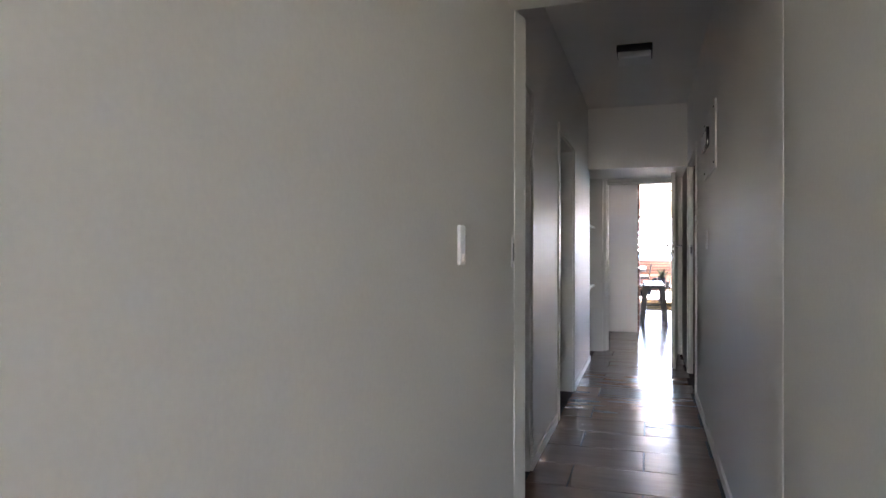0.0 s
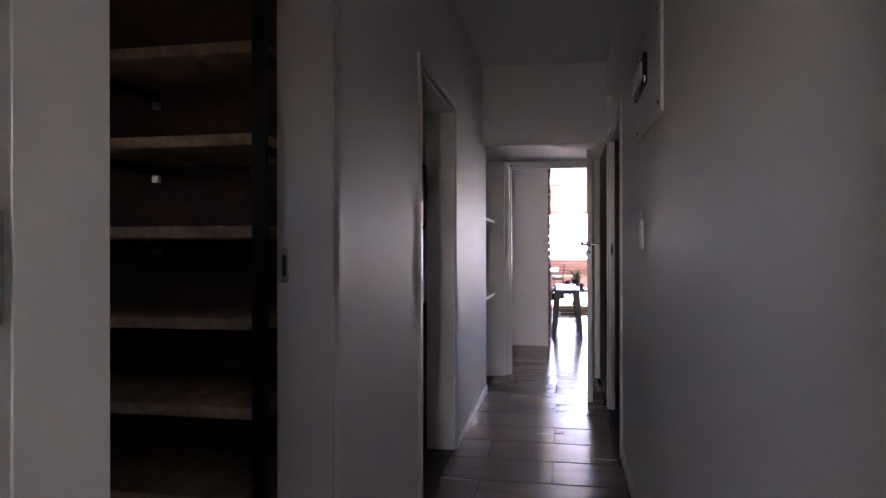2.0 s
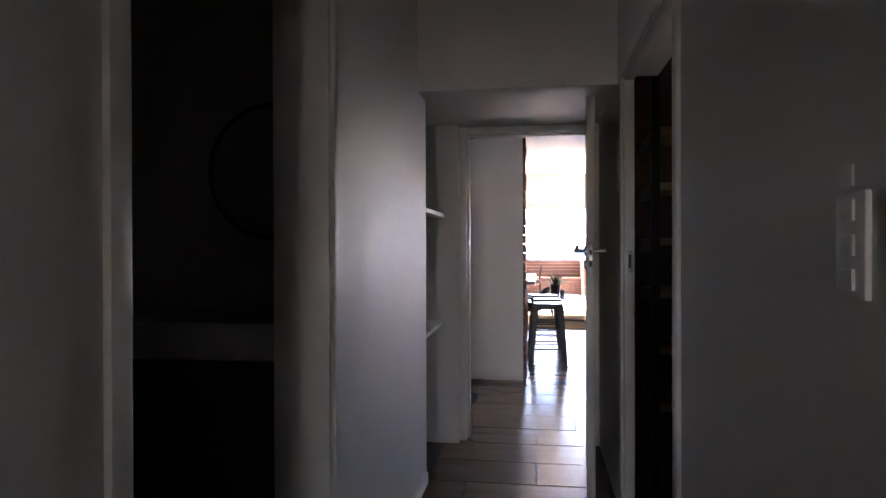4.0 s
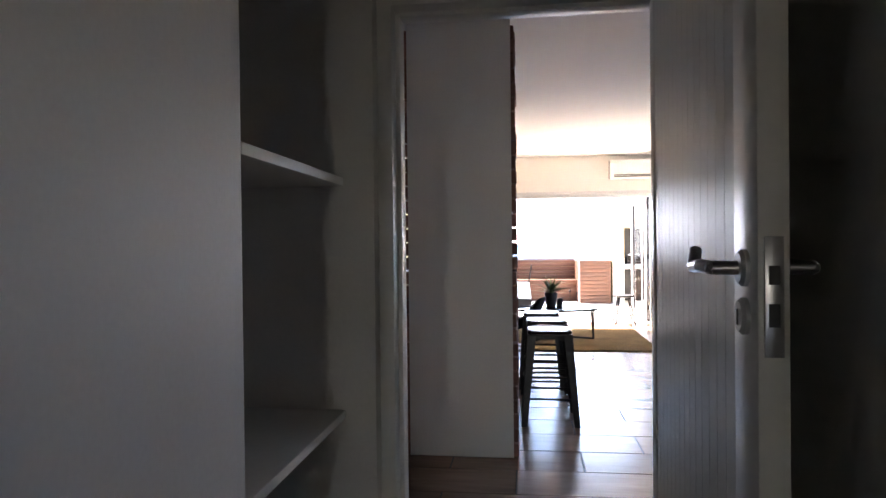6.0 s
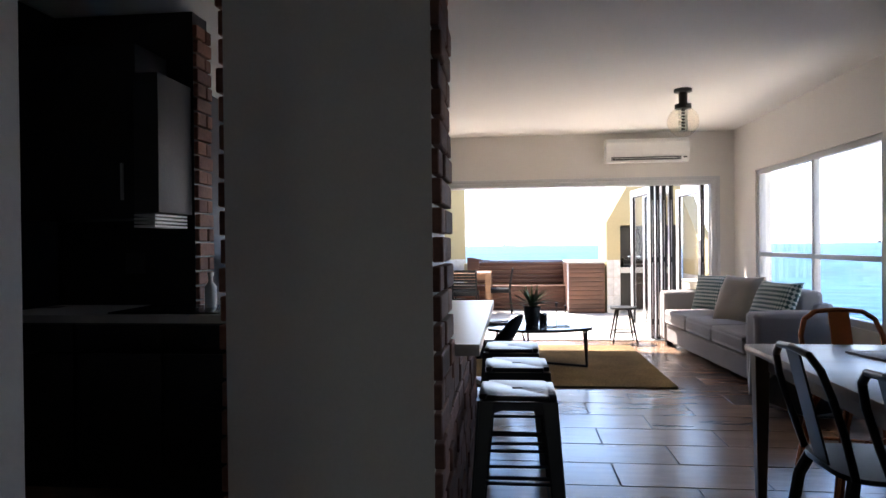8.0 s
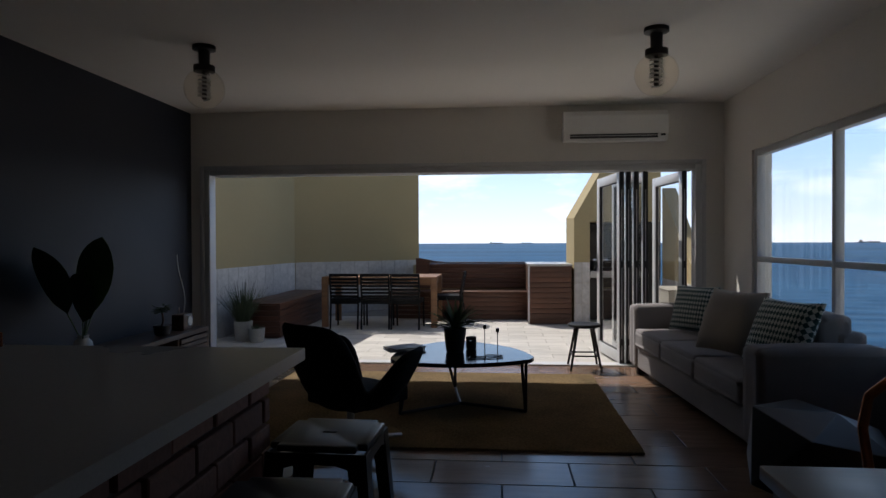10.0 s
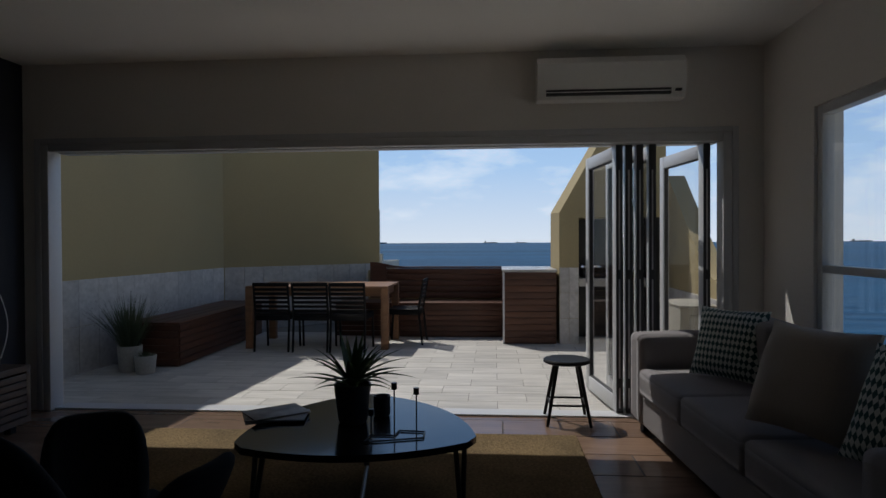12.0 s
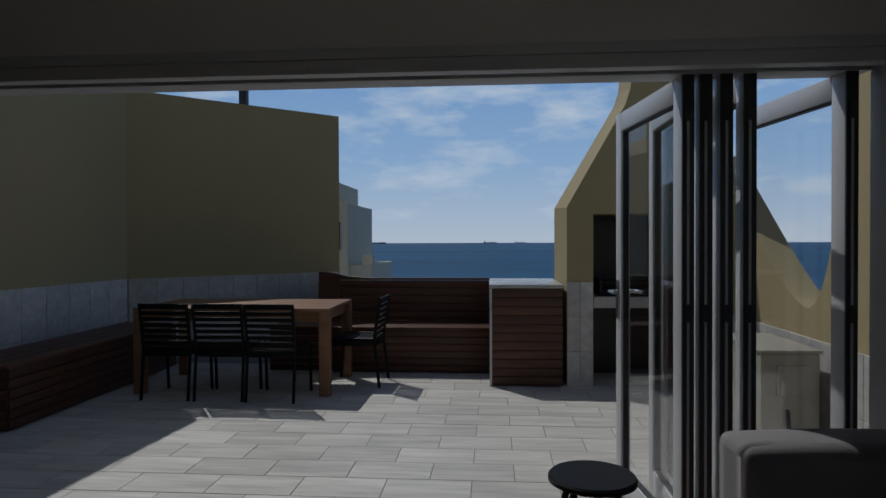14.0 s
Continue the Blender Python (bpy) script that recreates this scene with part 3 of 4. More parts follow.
# bathroom glimpse
o = thing("round_mirror", (-0.62, 5.615, 1.62), "round black-framed mirror on the bathroom wall", "mirror")
bm = bmesh.new()
rod(bm, (0, -0.004, 0), (0, -0.02, 0), 0.30, seg=48)
finish("mirror_glass", bm, mirror_m, o)
bm = bmesh.new()
tube(bm, [(0.31 * math.cos(2 * math.pi * i / 40), -0.015, 0.31 * math.sin(2 * math.pi * i / 40)) for i in range(41)], 0.012)
finish("rim", bm, black_steel, o)
o = thing("bathroom_vanity", (-0.7, 5.3, 0), "dark timber bathroom vanity with a white basin", "vanity")
boxes("cabinet", dark_board, [(-0.45, -0.18, 0.28, 0.45, 0.31, 0.82)], o, bevel=0.005)
boxes("basin", white_plastic, [(-0.38, -0.2, 0.82, 0.38, 0.25, 0.98)], o, bevel=0.03)
bm = bmesh.new()
tube(bm, [(0.15, 0.28, 0.82), (0.15, 0.28, 1.18), (0.15, 0.14, 1.2), (0.15, 0.12, 1.15)], 0.014)
finish("tap", bm, chrome, o)
boxes("plinth", dark_board, [(-0.42, -0.1, 0, 0.42, 0.31, 0.28)], o)

# ---- kitchen ----
o = thing("breakfast_bar_top", (0, 0, 0.88), "pale stone breakfast bar top on a brick wall", "counter")
bm = bmesh.new()
prism(bm, [(-0.10, 9.225), (0.57, 9.225), (0.57, 10.95), (-2.04, 10.95), (-2.04, 10.86), (-1.17, 10.86), (-1.17, 10.66), (-2.04, 10.66), (-2.04, 10.10), (-0.10, 10.10)], 0, 0.04)
finish("slab", bm, stone_top, o, bevel=0.004)
o = thing("kitchen_base_units", (0, 0, 0), "black laminate kitchen base units below the stone counter", "cabinet")
boxes("carcass", kitchen_dark, [(-2.04, 10.14, 0.1, -0.12, 10.66, 0.879), (-0.08, 9.23, 0.1, 0.245, 10.13, 0.879), (-2.0, 10.2, 0, -0.16, 10.6, 0.1)], o)
for i in range(4):
    x = -2.03 + 0.475 * i
    boxes("door", kitchen_dark, [(x, 10.12, 0.11, x + 0.465, 10.138, 0.72)], o, bevel=0.003)
    boxes("drawer", kitchen_dark, [(x, 10.12, 0.73, x + 0.465, 10.138, 0.87)], o, bevel=0.003)
o = thing("wall_cabinet", (-1.62, 10.5, 1.42), "black wall cabinet with a steel handle in the kitchen", "cabinet")
boxes("body", kitchen_dark, [(-0.42, -0.16, 0, 0.28, 0.165, 0.95)], o, bevel=0.003)
boxes("handle", chrome, [(0.2, -0.185, 0.1, 0.215, -0.17, 0.3)], o, bevel=0.002)
o = thing("extractor_hood", (-1.31, 10.5, 1.42), "grey steel extractor hood with a slatted vent", "extractor hood")
boxes("body", dark_gasket, [(-0.02, -0.2, 0.03, 0.12, 0.165, 0.78)], o, bevel=0.004)
for k in range(4):
    boxes("slat", white_plastic, [(-0.02, -0.205, -0.05 + 0.02 * k, 0.1, 0.14, -0.038 + 0.02 * k)], o)
o = thing("socket", (-1.55, 10.666, 1.17), "dark wall socket on the kitchen splashback", "socket")
boxes("cover", dark_gasket, [(-0.06, -0.01, -0.06, 0.06, 0, 0.06)], o, bevel=0.003)
o = thing("hob", (-1.1, 10.38, 0.92), "black glass hob set on the stone counter", "hob")
boxes("glass_plate", black_gloss, [(-0.3, -0.22, 0, 0.3, 0.2, 0.008)], o, bevel=0.002)
o = thing("bottle", (-0.98, 10.45, 0.92), "small white soap bottle on the kitchen counter", "bottle")
bm = bmesh.new()
lathe(bm, [(0.03, 0), (0.032, 0.01), (0.032, 0.12), (0.012, 0.15), (0.012, 0.18), (0.016, 0.181), (0.016, 0.2), (0.001, 0.201)])
finish("body", bm, white_plastic, o, smooth=True)
o = thing("copper_mug", (-0.45, 10.78, 0.92), "copper mug on the stone counter", "mug")
bm = bmesh.new()
lathe(bm, [(0.035, 0), (0.04, 0.005), (0.04, 0.085), (0.037, 0.085), (0.037, 0.01), (0.001, 0.008)])
tube(bm, [(0.038, 0, 0.07), (0.065, 0, 0.065), (0.065, 0, 0.025), (0.038, 0, 0.02)], 0.004)
finish("cup", bm, copper, o, smooth=True)


def blade_leaf(bm, base, way, length, width, droop, seg=6, thick=0.0):
    """One leaf: a tapering, drooping strip with a folded middle."""
    base, way = Vector(base), Vector(way).normalized()
    side = way.cross(Vector((0, 0, 1)))
    side = (side if side.length > 0.05 else Vector((1, 0, 0))).normalized()
    rows = []
    for i in range(seg + 1):
        f = i / seg
        p = base + way * length * f + Vector((0, 0, -droop * length * f * f))
        w = width * (1 - f) ** 0.7 * (0.65 + 1.4 * f * (1 - f)) if i < seg else 0.0008
        rows.append([bm.verts.new(p + side * w), bm.verts.new(p + Vector((0, 0, -w * 0.5))), bm.verts.new(p - side * w)])
    for a, b in zip(rows, rows[1:]):
        bm.faces.new((a[0], a[1], b[1], b[0])), bm.faces.new((a[1], a[2], b[2], b[1]))


def broad_leaf(bm, base, tip, width, seg=8):
    base, tip = Vector(base), Vector(tip)
    way = tip - base
    side = way.cross(Vector((0.2, 1, 0.1))).normalized()
    rows = []
    for i in range(seg + 1):
        f = i / seg
        w = max(0.002, width * math.sin(math.pi * min(1, f ** 0.8)) ** 0.75)
        p = base + way * f + Vector((0, 0, 0.06 * math.sin(math.pi * f)))
        rows.append([bm.verts.new(p + side * w), bm.verts.new(p + Vector((0, -w * 0.25, 0))), bm.verts.new(p - side * w)])
    for a, b in zip(rows, rows[1:]):
        bm.faces.new((a[0], a[1], b[1], b[0])), bm.faces.new((a[1], a[2], b[2], b[1]))


o = thing("broadleaf_plant", (-1.78, 13.25, 0.45), "broad-leaved green plant in a white vase on the media unit", "plant")
bm = bmesh.new()
lathe(bm, [(0.05, 0), (0.075, 0.05), (0.06, 0.11), (0.035, 0.14), (0.04, 0.16), (0.03, 0.15), (0.001, 0.1)])
finish("vase", bm, white_plastic, o, smooth=True)
for dx, dy, h, w in ((0.16, -0.05, 0.75, 0.16), (0.0, 0.1, 0.62, 0.13), (-0.12, -0.25, 0.68, 0.14), (-0.02, 0.3, 0.6, 0.12), (0.2, -0.3, 0.5, 0.12)):
    bm = bmesh.new()
    rod(bm, (0, 0, 0.1), (dx * 0.4, dy * 0.4, 0.12 + h * 0.3), 0.005, seg=6)
    broad_leaf(bm, (dx * 0.4, dy * 0.4, 0.12 + h * 0.3), (dx * 1.2, dy * 1.2, 0.12 + h), w)
    finish("leaf", bm, leaf_green, o, smooth=True)

# ---- bar stools ----
def bar_stool(at):
    """Pressed-steel stool with flared sheet legs and two rings of rungs."""
    s = thing("bar_stool", at, "black pressed-steel bar stool at the breakfast bar", "bar stool", "bar stools")
    bm = bmesh.new()
    box(bm, -0.155, -0.155, 0.638, 0.155, 0.155, 0.66)
    bmesh.ops.bevel(bm, geom=[e for e in bm.edges if abs(e.verts[0].co.z - e.verts[1].co.z) > 0.01], offset=0.03, segments=4, affect="EDGES")
    finish("seat", bm, black_steel, s, bevel=0.007, smooth=True)
    boxes("grip_slot", dark_gasket, [(-0.022, -0.012, 0.6595, 0.022, 0.012, 0.662)], s, bevel=0.001)
    for k in range(4):
        bm = bmesh.new()
        arch = [(-0.152, 0.637), (-0.152, 0.55), (-0.115, 0.585), (-0.06, 0.603), (0.06, 0.603), (0.115, 0.585), (0.152, 0.55), (0.152, 0.637)]
        prism(bm, arch, -0.157, -0.150, "y")
        finish("skirt", bm, black_steel, s).matrix_local = pose(0, 0, 0, 0, 0, 90 * k)
    for sx in (-1, 1):
        for sy in (-1, 1):
            bm = bmesh.new()
            for w, d in ((0.062, 0.007), (0.007, 0.062)):
                for q in box(bm, -w, -d, 0, 0, 0, 0.637):
                    f = 1 - q.co.z / 0.637
                    q.co.x = sx * (0.157 + 0.045 * f + q.co.x * (1 - 0.35 * f))
                    q.co.y = sy * (0.157 + 0.045 * f + q.co.y * (1 - 0.35 * f))
            finish("leg", bm, black_steel, s, bevel=0.002)
    for z, k in ((0.19, 0.178), (0.34, 0.167)):
        bm = bmesh.new()
        tube(bm, [(-k, -k, z), (k, -k, z), (k, k, z), (-k, k, z), (-k, -k, z)], 0.008)
        finish("footrest", bm, black_steel, s, smooth=True)
    return s


first = bar_stool((0.70, 9.74, 0))
copy_thing(first, pose(0.70, 10.32, 0, 0, 0, 2))
copy_thing(first, pose(0.675, 10.88, 0, 0, 0, -2))


# ---- dining table and steel chairs ----
o = thing("dining_table", (2.43, 9.54, 0), "dark walnut dining table with tapered legs", "table")
boxes("top", walnut, [(-0.60, -0.9, 0.715, 0.60, 0.85, 0.75)], o, bevel=0.005)
boxes("apron", walnut, [(-0.52, -0.82, 0.63, 0.52, -0.79, 0.715), (-0.52, 0.74, 0.63, 0.52, 0.77, 0.715), (-0.52, -0.79, 0.63, -0.49, 0.74, 0.715), (0.49, -0.79, 0.63, 0.52, 0.74, 0.715)], o)
for sx, sy in ((-0.545, -0.84), (0.545, -0.84), (-0.545, 0.79), (0.545, 0.79)):
    bm = bmesh.new()
    v = box(bm, sx - 0.035, sy - 0.035, 0, sx + 0.035, sy + 0.035, 0.715)
    for q in v:
        if q.co.z < 0.1:
            q.co.x, q.co.y = sx + (q.co.x - sx) * 0.6, sy + (q.co.y - sy) * 0.6
    finish("leg", bm, walnut, o, bevel=0.004)
o = thing("magazine", (2.42, 10.05, 0.751), "open magazine lying on the dining table", "magazine", rz=12)
boxes("page", paper, [(-0.21, -0.14, 0, -0.003, 0.14, 0.008), (0.003, -0.14, 0, 0.21, 0.14, 0.010)], o, bevel=0.003)


def steel_chair(at, rz, mat, label):
    """Pressed-steel cafe chair; it faces +y."""
    s = thing("steel_chair", at, label, "chair", "dining chairs", rz)
    bm = bmesh.new()
    out = [(0.19 * math.copysign(abs(math.cos(a)) ** 0.55, math.cos(a)), 0.18 * math.copysign(abs(math.sin(a)) ** 0.55, math.sin(a))) for a in [2 * math.pi * i / 28 for i in range(28)]]
    prism(bm, out, 0.445, 0.462)
    finish("seat", bm, mat, s, bevel=0.005, smooth=True)
    for sx in (-1, 1):
        for y0, y1 in ((0.14, 0.19), (-0.14, -0.21)):
            bm = bmesh.new()
            tube(bm, [(sx * 0.14, y0, 0.45), (sx * 0.17, y0 + (y1 - y0) * 0.4, 0.36), (sx * 0.215, y1, 0.0)], 0.02, seg=8)
            finish("leg", bm, mat, s, smooth=True)
    arch = [(-0.17, -0.15, 0.455), (-0.19, -0.19, 0.6), (-0.19, -0.225, 0.72), (-0.165, -0.245, 0.80), (-0.11, -0.255, 0.84), (0, -0.26, 0.85), (0.11, -0.255, 0.84), (0.165, -0.245, 0.80), (0.19, -0.225, 0.72), (0.19, -0.19, 0.6), (0.17, -0.15, 0.455)]
    bm = bmesh.new()
    tube(bm, arch, 0.0125, seg=10)
    finish("back_hoop", bm, mat, s, smooth=True)
    bm = bmesh.new()
    v = box(bm, -0.05, -0.008, 0.46, 0.05, 0.0, 0.845)
    for q in v:
        q.co.y += -0.165 - 0.09 * (q.co.z - 0.46) / 0.385
    finish("splat", bm, mat, s, bevel=0.003)
    bm = bmesh.new()
    tube(bm, [(-0.18, 0.17, 0.2), (0, 0, 0.235), (0.18, -0.18, 0.2)], 0.007)
    tube(bm, [(0.18, 0.17, 0.2), (0, 0, 0.235), (-0.18, -0.18, 0.2)], 0.007)
    finish("brace", bm, mat, s)
    s.scale = (1.1, 1.1, 1.04)
    return s


black_chair = steel_chair((1.96, 9.45, 0), -90, black_steel, "black pressed-steel cafe chair at the dining table")
copy_thing(black_chair, pose(1.99, 8.90, 0, 0, 0, -93))
copy_thing(black_chair, pose(2.99, 9.4, 0, 0, 0, 90))
steel_chair((2.45, 10.48, 0), 180, copper, "copper-coloured steel cafe chair at the dining table")

# faceted black side table by the sofa
o = thing("faceted_side_table", (2.72, 12.02, 0), "black faceted side table beside the sofa", "side table")
bm = bmesh.new()
bmesh.ops.create_icosphere(bm, subdivisions=1, radius=0.36, matrix=Matrix.Translation((0, 0, 0.25)) @ pose(0, 0, 0, 12, 8, 20))
for v in bm.verts:
    v.co.z = min(0.47, max(0, v.co.z))
finish("body", bm, kitchen_dark, o, bevel=0.004)

# ---- sofa ----
def cushion(name, size, mat, parent, m, plump=1.0, seg=10):
    """A pillow: two bulged sheets that meet in a seam."""
    bm = bmesh.new()
    w, h, t = size
    bmesh.ops.create_cube(bm, size=1)
    bmesh.ops.subdivide_edges(bm, edges=bm.edges[:], cuts=seg, use_grid_fill=True)
    for v in bm.verts:
        u, k, d = v.co.x * 2, v.co.y * 2, v.co.z * 2
        f = (1 - abs(u) ** 3.2) * (1 - abs(k) ** 3.2)
        pinch = 1 - 0.07 * (1 - (u * k) ** 2) * max(abs(u), abs(k)) ** 4
        n = noise.noise(Vector((u * 2.1, k * 2.1, d))) * 0.12
        v.co = Vector((u * w / 2 * pinch, k * h / 2 * pinch, d * t / 2 * (0.1 + 0.9 * plump * max(f, 0) ** 0.5) * (1 + n)))
    ob = finish(name, bm, mat, parent, smooth=True)
    for p in ob.data.polygons:
        p.use_smooth = True
    ob.matrix_local = m
    return ob


def soft_box(name, dims, mat, parent, r):
    bm = bmesh.new()
    box(bm, *dims)
    bmesh.ops.subdivide_edges(bm, edges=bm.edges[:], cuts=5, use_grid_fill=True)
    x0, y0, z0, x1, y1, z1 = dims
    for v in bm.verts:
        u, w = (v.co.x - x0) / (x1 - x0), (v.co.y - y0) / (y1 - y0)
        v.co.z += 0.02 * math.sin(math.pi * u) * math.sin(math.pi * w) * (1 if v.co.z > (z0 + z1) / 2 else 0)
    ob = finish(name, bm, mat, parent, smooth=True)
    b = ob.modifiers.new("soft", "BEVEL")
    b.width, b.segments, b.limit_method, b.angle_limit = r, 4, "ANGLE", radians(40)
    for p in ob.data.polygons:
        p.use_smooth = True
    return ob


o = thing("sofa", (3.0, 13.97, 0), "grey linen three-seat sofa under the window", "sofa", rz=4)
soft_box("base", (-0.40, -1.13, 0.07, 0.32, 1.13, 0.27), sofa_cloth, o, 0.02)
soft_box("arm", (-0.42, -1.36, 0.07, 0.34, -1.125, 0.66), sofa_cloth, o, 0.05)
soft_box("arm", (-0.42, 1.125, 0.07, 0.34, 1.36, 0.66), sofa_cloth, o, 0.05)
soft_box("back", (0.16, -1.125, 0.25, 0.34, 1.125, 0.72), sofa_cloth, o, 0.05)
for i in range(3):
    y = -1.12 + 0.747 * i
    soft_box("seat_cushion", (-0.43, y, 0.272, 0.18, y + 0.742, 0.45), sofa_cloth, o, 0.055)
    soft_box("back_cushion", (0.05, y + 0.01, 0.46, 0.26, y + 0.73, 0.82), sofa_cloth, o, 0.09)
for fx in (-0.36, 0.26):
    for fy in (-1.3, 1.24):
        boxes("foot", black_wood, [(fx, fy, 0, fx + 0.07, fy + 0.07, 0.07)], o)


def scatter(at, size, mat, label, tilt, turn):
    ob = thing("scatter_cushion", at, label, "cushion", "cushions on the sofa")
    cushion("cover", size, mat, ob, pose(0, 0, 0, 90 - tilt, 0, 0))
    ob.matrix_world = pose(*at, 0, 0, turn)


scatter((2.92, 14.64, 0.68), (0.43, 0.42, 0.14), checked, "diamond-checked teal and white cushion on the sofa", 18, -52)
scatter((2.84, 13.50, 0.71), (0.50, 0.46, 0.19), cushion_grey, "plain warm grey cushion on the sofa", 22, -66)
scatter((2.97, 13.0, 0.70), (0.50, 0.44, 0.16), checked, "diamond-checked teal and white cushion on the sofa", 24, -72)

# ---- rug ----
rug = thing("rug", (0.66, 13.9, 0), "woven jute rug on the tiled floor", "rug")
bm = bmesh.new()
box(bm, -1.42, -1.15, 0.0, 1.42, 1.13, 0.010)
for i in range(110):
    y = -1.145 + 0.0206 * i
    rod(bm, (-1.425 + 0.004 * math.sin(i * 1.7), y, 0.010), (1.425 + 0.005 * math.sin(i * 2.3), y, 0.010), 0.0095, seg=6)
tagged(finish("weave", bm, jute, rug), kind="stuff")

# ---- coffee table and what lies on it ----
o = thing("coffee_table", (0.92, 13.78, 0.019), "rounded-triangle black coffee table on steel legs", "coffee table")
tri = []
for k in range(3):
    a0 = radians(-22 + 120 * k)
    c = Vector((0.6 * math.cos(a0), 0.6 * math.sin(a0)))
    d = Vector((0.6 * math.cos(a0 + radians(120)), 0.6 * math.sin(a0 + radians(120))))
    bulge = Vector((math.cos(a0 + radians(60)), math.sin(a0 + radians(60))))
    for i in range(12):
        f = 0.04 + 0.92 * i / 11
        p = c.lerp(d, f) + bulge * 0.165 * math.sin(math.pi * f) ** 0.8
        tri.append((p.x, p.y))
bm = bmesh.new()
prism(bm, tri, 0.375, 0.405)
finish("top", bm, black_gloss, o, bevel=0.006, smooth=True)
for k in range(3):
    a = radians(-22 + 120 * k)
    u = Vector((math.cos(a), math.sin(a), 0))
    bm = bmesh.new()
    tube(bm, [u * 0.5 + Vector((0, 0, 0.375)), u * 0.53 + Vector((0, 0, 0.013)), Vector((0, 0, 0.013))], 0.012)
    w = Vector((-u.y, u.x, 0))
    tube(bm, [u * 0.5 + w * 0.1 + Vector((0, 0, 0.375)), u * 0.53 + Vector((0, 0, 0.013))], 0.012)
    finish("leg", bm, dark_gasket if k else black_steel, o)

o = thing("spiky_plant", (0.88, 13.80, 0.424), "spiky green plant in a charcoal pot on the coffee table", "plant")
bm = bmesh.new()
lathe(bm, [(0.062, 0), (0.068, 0.01), (0.088, 0.17), (0.088, 0.185), (0.078, 0.185), (0.076, 0.16), (0.001, 0.155)])
finish("pot", bm, dark_pot, o, smooth=True)
rng = random.Random(4)
for i in range(46):
    a, el = rng.uniform(0, 2 * math.pi), radians(rng.uniform(12, 82))
    bm = bmesh.new()
    blade_leaf(bm, (0.02 * math.cos(a), 0.02 * math.sin(a), 0.17 + rng.uniform(0, 0.05)), (math.cos(a) * math.cos(el), math.sin(a) * math.cos(el), math.sin(el)), rng.uniform(0.22, 0.33), 0.02, 0.25)
    finish("leaf", bm, leaf_green, o, smooth=True)

o = thing("candle_holder", (1.12, 13.56, 0.424), "black wire candle holder on the coffee table", "candle holder", rz=15)
bm = bmesh.new()
tube(bm, [(-0.14, -0.05, 0.005), (-0.10, 0.05, 0.005), (0.0, 0.02, 0.005), (0.03, 0.09, 0.005), (0.14, 0.05, 0.005), (0.12, -0.04, 0.005), (-0.14, -0.05, 0.005)], 0.004)
for x, y, h in ((-0.10, 0.05, 0.09), (0.0, 0.02, 0.21), (0.10, 0.03, 0.18)):
    rod(bm, (x, y, 0), (x, y, h), 0.0035, seg=6)
    rod(bm, (x, y, h), (x, y, h + 0.03), 0.013, seg=12)
finish("frame", bm, black_steel, o)
o = thing("tumbler", (1.0, 13.92, 0.424), "black ceramic tumbler on the coffee table", "cup")
bm = bmesh.new()
lathe(bm, [(0.036, 0), (0.042, 0.01), (0.042, 0.10), (0.038, 0.10), (0.036, 0.015), (0.001, 0.012)])
finish("cup", bm, dark_pot, o, smooth=True)
for k, (dx, dy, r) in enumerate(((0.47, 13.86, 25), (0.50, 13.84, 8), (0.48, 13.87, 40))):
    o = thing("magazine", (dx, dy, 0.424 + 0.0095 * k), "magazine in a loose pile on the coffee table", "magazine", "magazines on the coffee table", r)
    boxes("pages", paper, [(-0.14, -0.1, 0, 0.14, 0.1, 0.008)], o, bevel=0.002)

# ---- winged lounge chair ----
o = thing("lounge_chair", (0.32, 12.68, 0.019), "black wool swivel lounge chair with winged back", "armchair", rz=-36)
bm = bmesh.new()
rings, NA, NR = [], 48, 10
for i in range(NA + 1):
    a = radians(-158 + 316 * i / NA)
    deg = abs(math.degrees(a))
    back = math.exp(-((deg / 58) ** 6))
    arm = math.exp(-(((deg - 112) / 32) ** 6))
    lip = 0.36 + 0.44 * back + 0.28 * arm
    flare = 0.24 + 0.15 * back + 0.20 * arm
    row = []
    for j in range(NR + 1):
        f = j / NR
        r = flare * (0.05 + 0.95 * f ** 0.62)
        z = 0.27 + (lip - 0.27) * f ** 1.9
        row.append(bm.verts.new((r * math.sin(a) * (1.0 + 0.05 * arm), -r * math.cos(a) * (0.92 + 0.1 * back), z)))
    rings.append(row)
for a, b in zip(rings, rings[1:]):
    for j in range(NR):
        bm.faces.new((a[j], a[j + 1], b[j + 1], b[j]))
shell = finish("shell", bm, black_cloth, o)
for p in shell.data.polygons:
    p.use_smooth = True
so = shell.modifiers.new("thick", "SOLIDIFY")
so.thickness, so.offset = 0.05, 0
sb = shell.modifiers.new("round", "SUBSURF")
sb.levels = sb.render_levels = 1
soft_box("seat", (-0.22, -0.16, 0.28, 0.22, 0.28, 0.37), black_cloth, o, 0.045)
bm = bmesh.new()
rod(bm, (0, 0, 0.03), (0, 0, 0.30), 0.022, seg=16)
finish("stem", bm, chrome, o, smooth=True)
for k in range(4):
    bm = bmesh.new()
    a = radians(-9 + 90 * k)
    rod(bm, (0, 0, 0.06), (0.38 * math.cos(a), 0.38 * math.sin(a), 0.014), 0.022, 0.012, seg=10)
    finish("star_foot", bm, chrome, o, smooth=True)

